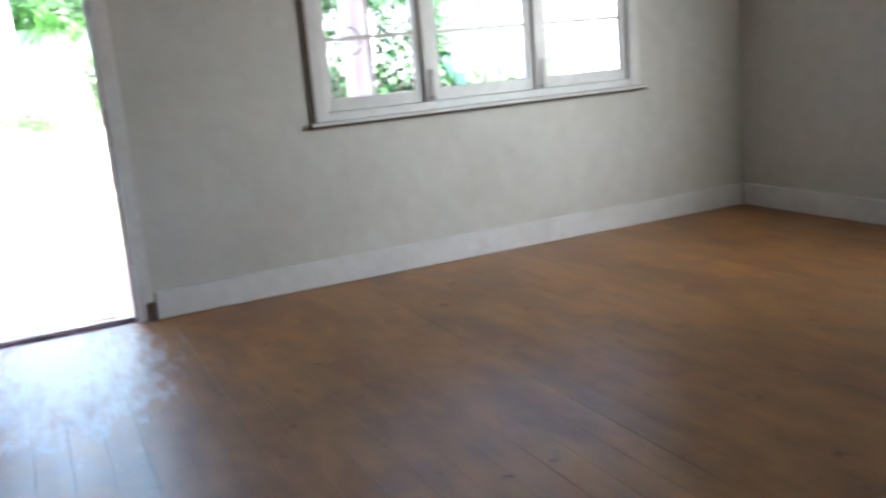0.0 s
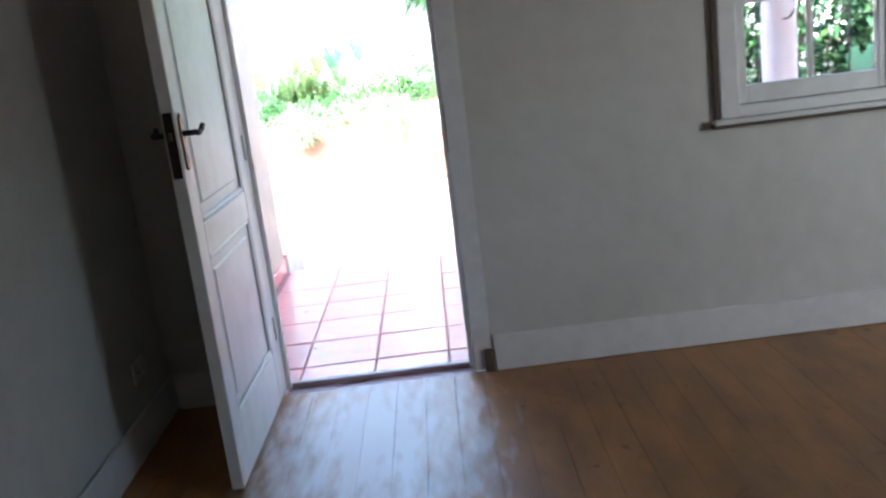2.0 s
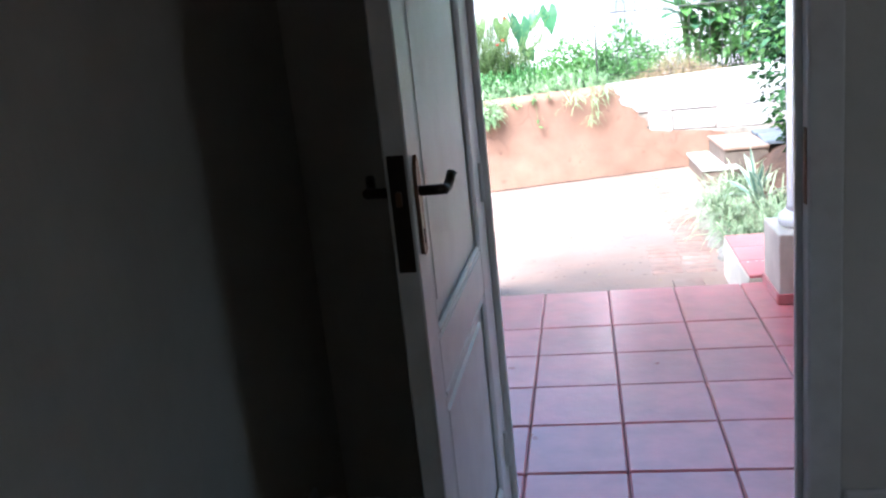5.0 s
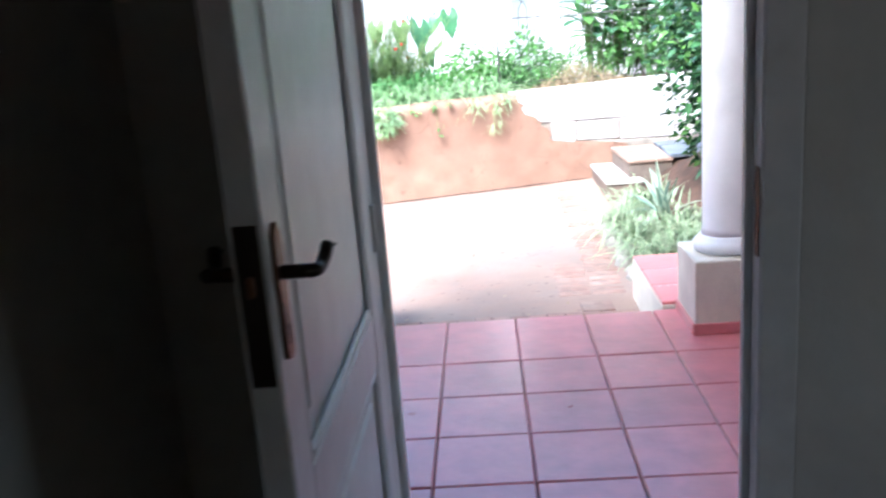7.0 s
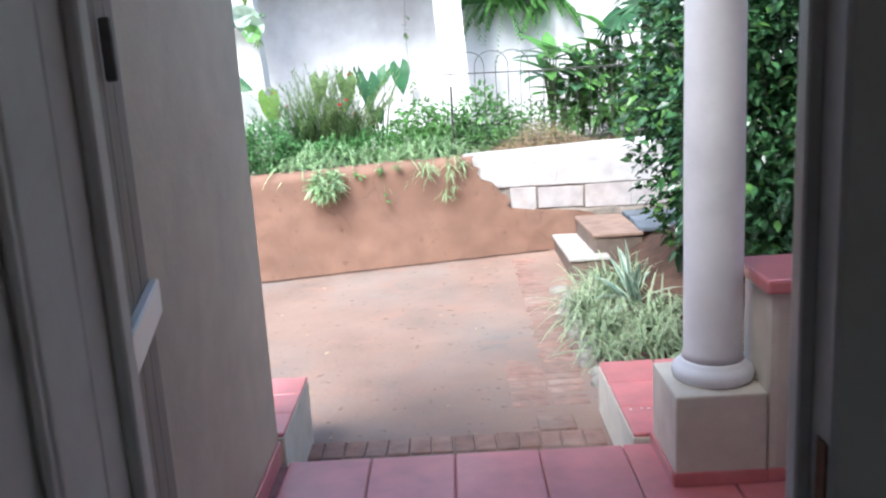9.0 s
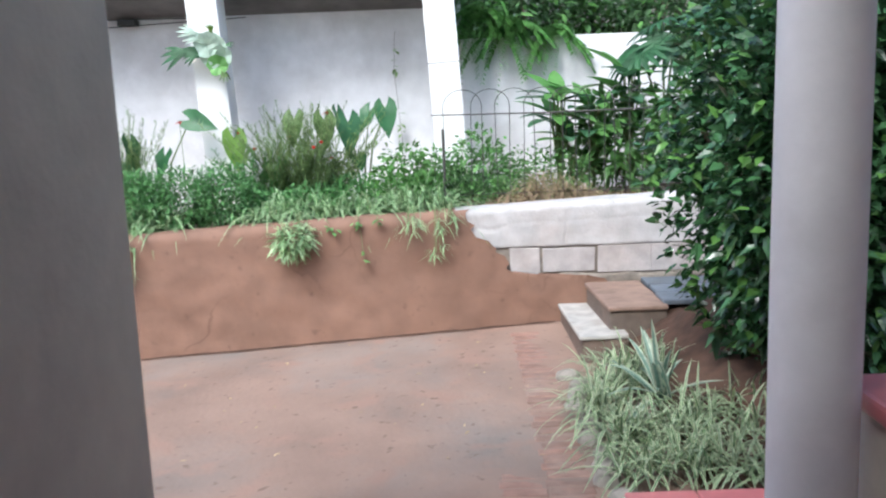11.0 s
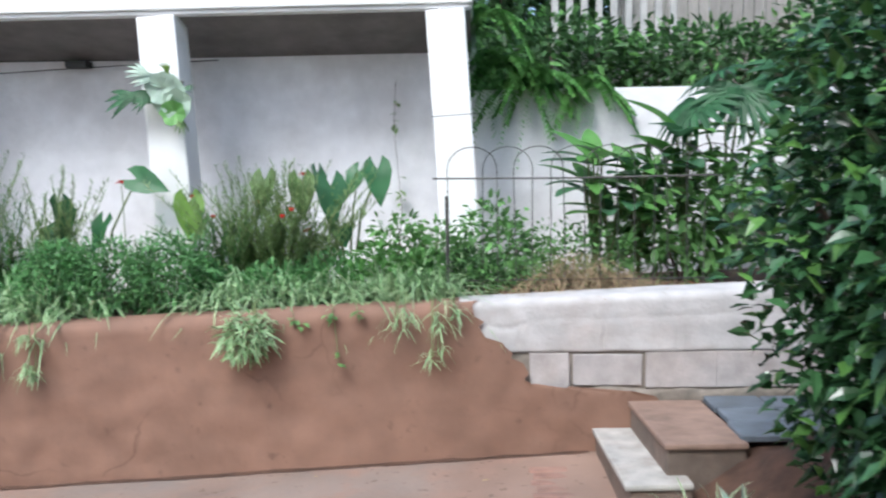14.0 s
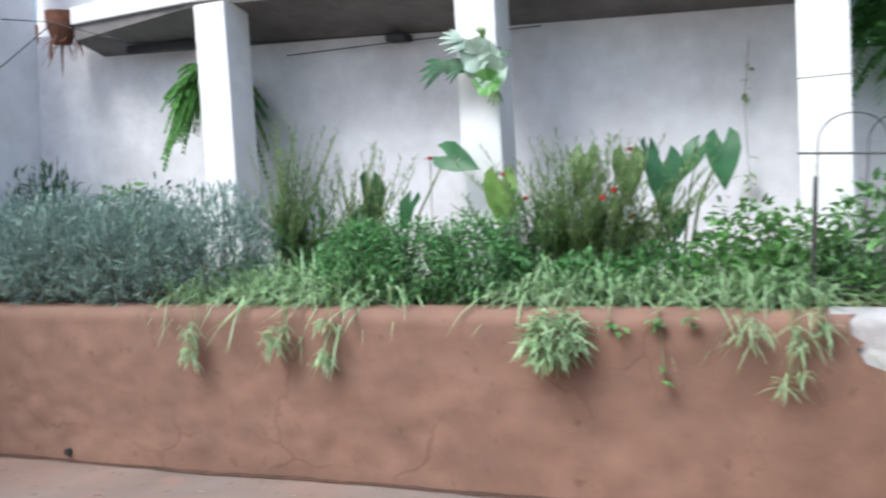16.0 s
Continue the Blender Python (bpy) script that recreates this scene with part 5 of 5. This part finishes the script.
# palms, philodendron, ferns
fan_palm((2.3, 7.8, bed(2.3)), [(-0.25, -0.2, 1.08, 0.40, -150, 42), (0.0, -0.3, 1.16, 0.40, -100, 50), (0.35, -0.2, 1.3, 0.42, -60, 40), (-0.05, -0.1, 1.3, 0.36, 170, 20), (0.6, -0.1, 1.1, 0.4, -40, 45)], "dark green fan palm with split drooping leaves")
for bx, bz, lean in ((1.38, 0.76, 0.0), (1.66, 0.66, 0.5), (1.48, 0.42, 0.25), (1.95, 0.9, 0.8)):
    whorl = [(0.05 * math.cos(a + lean), 0.05 * math.sin(a + lean), bz + 0.03 * math.sin(3 * a), 0.34 + 0.06 * math.sin(5 * a + bx), math.degrees(a + lean), tilt) for a, tilt in ((3.0, -16), (3.6, -12), (4.3, -4), (5.0, -8), (5.7, -14), (0.1, -20), (2.4, -38), (1.6, -55))]
    broad_plant((bx, 7.55, bed(bx)), whorl + [(dx * 1.5, dy * 1.5, z - 0.16, size * 0.9, turn + 24, tilt + 10) for dx, dy, z, size, turn, tilt in whorl if z > 0.5], "broad-leaved green shrub with whorls of long oval leaves")
for fx, fz, count, ln, turn in ((0.78, 2.4, 16, (0.3, 0.6), (-2.9, -0.2)), (1.05, 2.3, 14, (0.3, 0.55), (-2.8, -0.3)), (0.7, 2.75, 12, (0.3, 0.5), (-2.9, -0.2)), (1.45, 2.25, 12, (0.25, 0.45), (-2.8, -0.3))):
    fern((fx, 8.5, fz - 0.2), int(count * 1.4), ln, "bright green fern arching over the terrace wall", (0.7, 1.4), turn, 0.085, (0.1, 1.1), 36)
fern((1.0, 8.38, 2.06), 6, (0.25, 0.4), "pale fern hanging down the terrace wall", (1.2, 1.9), (-2.2, -0.9), 0.06, (0.0, 0.4))
fern((0.72, 8.38, 2.1), 5, (0.25, 0.35), "pale fern hanging down the terrace wall", (1.2, 1.9), (-2.2, -0.9), 0.06, (0.0, 0.4))

basket = thing("hanging_fern", (-3.78, 8.1, 2.03), "fern in a hanging basket below the canopy", "hanging plant")
part("basket", lathe([(0.05, -0.12), (0.11, -0.07), (0.13, 0.0), (0.12, 0.01)], 16), M["bark"], basket)
part("hanger", boxes([((-0.002, -0.002, 0.0), (0.002, 0.002, 0.345), 0)]), M["iron"], basket)
part("frond_crown", frond_set([((0, 0, 0), a, rng.uniform(0.0, 1.1), rng.uniform(0.2, 0.42), rng.uniform(0.6, 1.9)) for a in rng.uniform(0, 6.28, 260)], 34, 0.065, 0.021), M["fern"], basket)


def shield_leaf(radius, seed):
    """A rounded wavy shield frond, dished, lying in the xz plane."""
    bm = bmesh.new()
    rings = [[bm.verts.new((0, -0.03, 0))]]
    for q in (0.35, 0.7, 1.0):
        ring = []
        for k in range(18):
            a = 2 * math.pi * k / 18
            r = radius * q * (1 + 0.22 * q * noise.noise((math.cos(a) * 1.7, math.sin(a) * 1.7, seed)))
            ring.append(bm.verts.new((r * math.cos(a), -0.03 - 0.05 * q + 0.05 * q * noise.noise((math.cos(a) * 2.6, math.sin(a) * 2.6, seed + 5)), r * math.sin(a))))
        rings.append(ring)
    for k in range(18):
        bm.faces.new((rings[0][0], rings[1][k], rings[1][(k + 1) % 18]))
        for i in (1, 2):
            bm.faces.new((rings[i][k], rings[i + 1][k], rings[i + 1][(k + 1) % 18], rings[i][(k + 1) % 18]))
    return bm


def antler_leaf(length, fingers):
    """A forked antler frond along +x: narrow stalk, widening palm, long fingers that droop."""
    sets = [ribbons(np.zeros((1, 3)), np.zeros(1), np.full(1, 0.1), np.full(1, length * 0.75), np.full(1, length * 0.26), np.full(1, 0.1), 5, 0.3)]
    for k in range(fingers):
        a = (k / (fingers - 1) - 0.5) * 1.0
        sets.append(ribbons(np.array([(length * 0.42, 0.05 * length * math.sin(a), 0.02)]), np.full(1, a), np.full(1, 0.05), np.full(1, length * (0.62 - 0.15 * abs(a))), np.full(1, length * 0.11), np.full(1, 0.45), 4, 0.3))
    return merge(*sets)


stag = thing("staghorn_fern", (-1.40, 7.615, 1.93), "pale staghorn fern mounted on the white pier", "fern")
part("mount", box((-0.07, 0.0, -0.14), (0.07, 0.02, 0.1), 0.004), M["bark"], stag)
for k, (dx, dz, r) in enumerate(((0.0, 0.0, 0.13), (0.05, -0.06, 0.10), (-0.05, 0.05, 0.10), (0.03, -0.12, 0.085))):
    shield = part("shield_frond", shield_leaf(r, 3.1 * k), M["stag"] if k < 3 else M["mixed"], stag, "", True)
    shield.location = (dx, -0.012 * k, dz)
for dx, dz, ln, turn, tilt, roll, tone in ((-0.08, 0.0, 0.36, 188, 6, -65, "palm"), (-0.06, 0.08, 0.24, 195, -28, -60, "stag"), (-0.05, 0.06, 0.2, 205, -14, -50, "stag"), (0.07, 0.03, 0.11, -20, -5, 60, "palm"), (-0.01, 0.1, 0.13, -95, -62, 0, "ear_pale"), (0.05, -0.12, 0.16, -60, 55, 0, "bronze_leaf"), (-0.06, -0.02, 0.2, 200, 14, -60, "palm")):
    frond = part("antler_frond", antler_leaf(ln, 4), M[tone], stag, "", True)
    frond.matrix_basis = pose(dx, -0.05, dz, 0, 0, turn) @ pose(0, 0, 0, 0, tilt, 0) @ pose(0, 0, 0, roll, 0, 0)

# thin climber on the back wall
climber = thing("wall_climber", (0.02, 8.3, bed(0.02)), "thin leafy climber standing against the back wall", "creeper")
part("stem", tube([(0, 0, 0), (0.03, 0.05, 0.5), (-0.02, 0.08, 1.1), (0.0, 0.09, 1.45)], 0.0018, 5), M["bark"], climber)
k = 13
cz = rng.uniform(0.4, 1.45, k)
part("foliage", ribbons(np.stack([rng.normal(0, 0.025, k), np.full(k, 0.05), cz], 1), rng.uniform(-2.8, -0.3, k), rng.uniform(-0.6, 0.2, k), rng.uniform(0.04, 0.07, k), rng.uniform(0.03, 0.045, k), np.full(k, 0.3), 2), M["bronze_leaf"], climber)


# hooped wire fence
def build_fence():
    top = thing("hooped_fence", (0.4, 6.93, bed(0.4) - 0.02), "low rusty wire garden fence with hooped tops", "fence")
    part("post", tube([(0.03, 0, 0), (0.03, 0, 0.62)], 0.011, 8), M["iron"], top)
    part("rail", tube([(-0.05, 0, 0.725), (0.8, 0.004, 0.715), (1.6, 0, 0.72)], 0.006, 6), M["iron"], top)
    part("rail", tube([(0.03, 0.003, 0.12), (1.6, 0.003, 0.12)], 0.0035, 6), M["iron"], top)
    for i in range(8):
        x = 0.035 + i * 0.2
        lean = 0.012 * math.sin(i * 2.3)
        depth = 0.006 + 0.007 * (i % 2)
        pts = [(x, depth, 0.02), (x + lean, depth, 0.78)] + [(x + lean + 0.145 - 0.145 * math.cos(a), depth, 0.78 + 0.125 * math.sin(a)) for a in np.linspace(0.25, math.pi - 0.25, 9)] + [(x + 0.29 + lean, depth, 0.78), (x + 0.29, depth, 0.02)]
        part("hoop", tube(pts, 0.0032, 5), M["iron"], top)


build_fence()

# terrace behind the low wall
structure("ground_terrace", box((0.62, 8.60, 1.0), (14, 16, 1.93)), M["soil"], "planted upper terrace soil")
for sx, sy, r, h, k in ((1.3, 9.3, 0.8, 0.65, 1800), (2.6, 9.2, 0.9, 0.55, 1800), (3.9, 9.4, 0.9, 0.8, 1800), (5.4, 9.6, 1.0, 0.9, 1600), (7.2, 9.8, 1.2, 1.1, 1600), (9.2, 9.9, 1.2, 1.2, 1400), (2.0, 10.3, 1.0, 0.75, 1500)):
    shrub("terrace_shrub", (sx, sy, 1.9), (r, 0.5, h * 0.6), k, (0.06, 0.13), (0.03, 0.05), "far", "dense green shrub on the upper terrace", "terrace shrubs", "fern", stems=9, stem_radius=0.012, hollow=0.35, lump=0.4)
for sx, sy, r, h in ((0.9, 11.2, 1.3, 1.3), (3.0, 12.2, 1.8, 1.9), (6.0, 12.4, 2.0, 2.1), (9.2, 12.6, 2.2, 2.2), (12.5, 12.8, 2.2, 2.2)):
    shrub("backdrop_tree", (sx, sy, 1.9), (r, 0.9, h), 3600, (0.12, 0.22), (0.06, 0.1), "far", "tall dense green foliage behind the terrace", "backdrop trees", "mixed", lift=0.2, stems=7, stem_radius=0.06, hollow=0.3, lump=0.4)
pickets = thing("picket_fence", (1.9, 9.75, 1.93), "white picket fence showing through the terrace shrubs", "fence")
for i in range(9):
    part("picket", box((-0.6 + i * 0.13, -0.012, 0), (-0.54 + i * 0.13, 0.012, 1.35), 0.004), M["picket"], pickets)
for z in (0.25, 1.05):
    part("rail", box((-0.65, 0.013, z), (0.58, 0.04, z + 0.06), 0.004), M["picket"], pickets)
screen = thing("plank_screen", (4.2, 10.9, 1.93), "weathered grey plank fence behind the terrace shrubs", "fence")
for i in range(44):
    part("plank", box((-2.2 + i * 0.11, -0.01, 0), (-2.097 + i * 0.11, 0.012, 1.75 + 0.04 * math.sin(i * 2.3)), 0.003), M["plank"], screen)
for z in (0.4, 1.3):
    part("rail", box((-2.2, 0.013, z), (2.6, 0.05, z + 0.08), 0.004), M["plank"], screen)


# ---- outer leaf, fittings ----
def build_outer_door():
    top = thing("door_2", (-0.06, 0.14, 0.0), "weathered outer boarded door folded back outside", "door", kind="structure")
    top.matrix_basis = pose(-0.085, 0.135, 0.0, 0, 0, 11.8)
    w = 0.80
    for i in range(7):
        part("board", box((-0.03, i * w / 7 + 0.001, 0.0), (-0.008, (i + 1) * w / 7 - 0.003, 2.0), 0.003), M["plank_paint"], top)
    for z in (0.14, 1.06, 1.82):
        part("ledge", box((-0.0078, 0.01, z), (0.014, w - 0.01, z + 0.075), 0.004), M["trim"], top)
    part("edge_stile", box((-0.0076, 0.0, 0.0), (0.012, 0.009, 2.0), 0.002), M["trim"], top)
    part("bolt", box((0.0, 0.55, 1.55), (0.02, 0.57, 1.66), 0.003), M["iron"], top)


M["plank_paint"] = material("peeling_grey_paint", (0.25, 0.215, 0.18), rough=0.75, vary=0.2, scale=8, stretch=(6, 6, 0.8), stain=(0.17, 0.13, 0.10), stain_amount=0.6, stain_scale=4, bump=0.3, bump_scale=30)
build_outer_door()

socket = thing("wall_socket", (LEFT, -0.33, 0.30), "white plastic power socket low on the side wall", "socket")
part("plate", box((0.0005, -0.06, -0.04), (0.012, 0.06, 0.04), 0.003), M["trim"], socket)
part("rocker", box((0.0125, 0.015, -0.012), (0.016, 0.035, 0.012), 0.001), M["ceiling"], socket)
for dy in (-0.03, -0.01):
    part("pin_hole", box((0.0122, dy - 0.003, -0.006), (0.0128, dy + 0.003, 0.006)), M["cable"], socket)

# canopy end: rusted pot, cables, lamp box, roof sheet
pot = thing("plant_pot", (-5.29, 8.12, 2.50), "rusty brown pot hanging at the end of the canopy", "pot")
part("pot", lathe([(0.07, -0.14), (0.12, 0.0), (0.13, 0.12), (0.11, 0.12), (0.1, 0.02)], 18), M["litter"], pot)
part("withered_foliage", blades(26, (0, 0, -0.02), 0.05, (0.1, 0.24), (0.01, 0.03), (-1.2, 0.2), (0.2, 0.8)), M["litter"], pot, "withered brown leaves")
gutter = thing("gutter_pipe", (-4.35, 8.28, 2.29), "dark pipe fixed below the canopy edge", "pipe")
part("pipe", tube([(-0.35, -0.05, 0.0), (0.35, -0.05, 0.02)], 0.035, 10), M["cable"], gutter)
for k, pts in enumerate(([(-6.05, 8.1, 2.62), (-5.2, 7.9, 2.50), (-4.5, 8.05, 2.31), (-3.4, 8.3, 2.28), (-1.6, 8.38, 2.27)], [(-6.05, 7.6, 1.85), (-5.7, 7.9, 2.2), (-5.1, 7.85, 2.48)], [(-3.3, 8.37, 2.18), (-2.4, 8.36, 2.22), (-1.3, 8.37, 2.26)])):
    tagged(part("cable", tube(pts, 0.0045, 6), M["cable"]), "thin black cable sagging along the back wall", "cable", "cables")
lamp = thing("bulkhead_box", (-2.35, 8.33, 2.24), "small dark junction box on the back wall", "junction box")
part("box", box((-0.08, -0.04, -0.02), (0.08, 0.085, 0.03), 0.008), M["cable"], lamp)
roof = thing("roof_sheet", (-2.5, 9.2, 3.04), "dark grey ribbed roof above the canopy", "roof")
for i in range(6, 36):
    part("rib", box((-3.4 + i * 0.17, -1.05, 0.0), (-3.26 + i * 0.17, 1.5, 0.02), 0.006, pose(0, 0, 0, 18)), M["roof_tile"], roof)

drain = thing("drain_hole", (-3.75, YARD_WALL - 0.03, -0.40), "small dark weep hole at the foot of the wall", "drain")
part("pipe", tube([(0, 0, 0), (0, 0.06, 0)], 0.024, 10), M["cable"], drain)

# fallen leaves in the yard
k = 90
tagged(part("fallen_leaves", ribbons(np.array([(x, y, ground_height(x, y) + 0.006) for x, y in zip(rng.uniform(-3.5, 1.2, k), rng.uniform(3.2, 6.5, k))]), rng.uniform(0, 6.28, k), rng.normal(0, 0.2, k), rng.uniform(0.015, 0.05, k), rng.uniform(0.01, 0.025, k), np.full(k, 0.15), 2), M["straw"]), "scattered small dry leaves on the yard", "fallen leaves", kind="stuff")

# flakes of plaster fallen on the step cheek
k = 26
flakes = ribbons(np.stack([rng.uniform(1.14, 1.5, k), rng.uniform(2.66, 2.84, k), rng.uniform(-0.048, -0.046, k)], 1), rng.uniform(0, 6.28, k), np.zeros(k), rng.uniform(0.006, 0.02, k), rng.uniform(0.005, 0.014, k), np.zeros(k), 2)
tagged(part("plaster_flakes", flakes, M["slab"]), "small white plaster flakes on the red tiles", "debris", kind="stuff")

# edging stones of the border
for i in range(12):
    y = 3.75 + i * 0.15
    st = thing("edging_stone", (1.17 + 0.04 * math.sin(i * 2.1), y, ground_height(1.17, y)), "rough grey stone edging the border", "stone", "edging stones")
    bm = bmesh.new()
    bmesh.ops.create_icosphere(bm, subdivisions=2, radius=0.075)
    for v in bm.verts:
        v.co = Vector((v.co.x, v.co.y, v.co.z * 0.7)) * (1 + 0.35 * noise.noise(v.co * 9 + Vector((i, 0, 0))))
    part("stone", bm, M["stone"], st, smooth=False)

# ---- laid pieces ----
# floorboards run from the door wall into the room
width = 0.118
x = LEFT + 0.001
index = 0
while x < RIGHT - 0.01:
    w = min(width, RIGHT - 0.001 - x)
    cut = BACK + 0.6 + (index * 1.37) % 3.2
    for y0, y1 in ((BACK, cut), (cut + 0.002, -0.001)):
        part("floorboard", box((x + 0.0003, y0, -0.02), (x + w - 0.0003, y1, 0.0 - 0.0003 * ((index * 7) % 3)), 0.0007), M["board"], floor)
    x += width
    index += 1

# verandah tiles
tile_mesh = {}


def laid(name, size, mat, parent, m, bevel=0.006):
    key = (name, size)
    if key not in tile_mesh:
        bm = box((-size[0] / 2, -size[1] / 2, -size[2]), (size[0] / 2, size[1] / 2, 0), bevel)
        me = bpy.data.meshes.new(name)
        bmesh.ops.recalc_face_normals(bm, faces=bm.faces)
        bm.to_mesh(me)
        bm.free()
        me.materials.append(mat)
        tile_mesh[key] = me
    ob = new(name, tile_mesh[key])
    ob.parent = parent
    ob.matrix_basis = m
    return ob


P = 0.35
rows_y = [0.17, 0.525, 0.89, 1.25, 1.61, 1.975, 2.54]
for r in range(len(rows_y) - 1):
    y0, y1 = rows_y[r], rows_y[r + 1]
    for c in range(-2, 19):
        x0, x1 = max(-0.003 + c * P, -0.383), min(-0.003 + (c + 1) * P, 6.5)
        if x1 - x0 < 0.05:
            continue
        dz = 0.0022 * math.sin(c * 12.9 + r * 7.3)
        laid("tile", (round(x1 - x0 - 0.0045, 4), round(y1 - y0 - 0.0045, 4), 0.018), M["tile"], verandah,
             pose((x0 + x1) / 2, (y0 + y1) / 2, FLOOR_V + dz, 0.15 * math.sin(c * 3.1 + r), 0.15 * math.cos(c * 1.7 + r * 2)))

# paving bricks: a double row before the step, and a strip beside the border
paving = structure("pavement_brick", box((-0.9, 2.55, -0.5), (1.08, 3.05, -0.335)), M["mortar"], "worn red brick edging set in the earth")
for j, y in enumerate((3.12, 3.31)):
    for i in range(18 if j == 0 else 10):
        x = -0.78 + i * (0.106 if j == 0 else 0.205)
        if j == 1 and -0.4 < x < 0.8:
            continue
        if x > 1.04:
            continue
        laid("brick", (0.1 if j == 0 else 0.19, 0.175, 0.06), M["brick"], paving, pose(x, y, ground_height(x, y) + 0.012 + 0.004 * math.sin(i * 5 + j), 0.8 * math.sin(i * 3), 0.8 * math.cos(i * 2), 2 * math.sin(i * 7 + j)))
for i in range(34):
    y = 3.56 + i * 0.083
    for k in range(2 if i < 8 else 1):
        x = 0.97 - 0.215 * k + 0.01 * math.sin(i * 3)
        laid("brick", (0.205, 0.072, 0.06), M["brick"], paving, pose(x, y, ground_height(x, y) + 0.004 + 0.003 * math.sin(i * 5 + k), 1.0 * math.sin(i * 3), 0.8 * math.cos(i * 2), 2.5 * math.sin(i * 7 + k)))
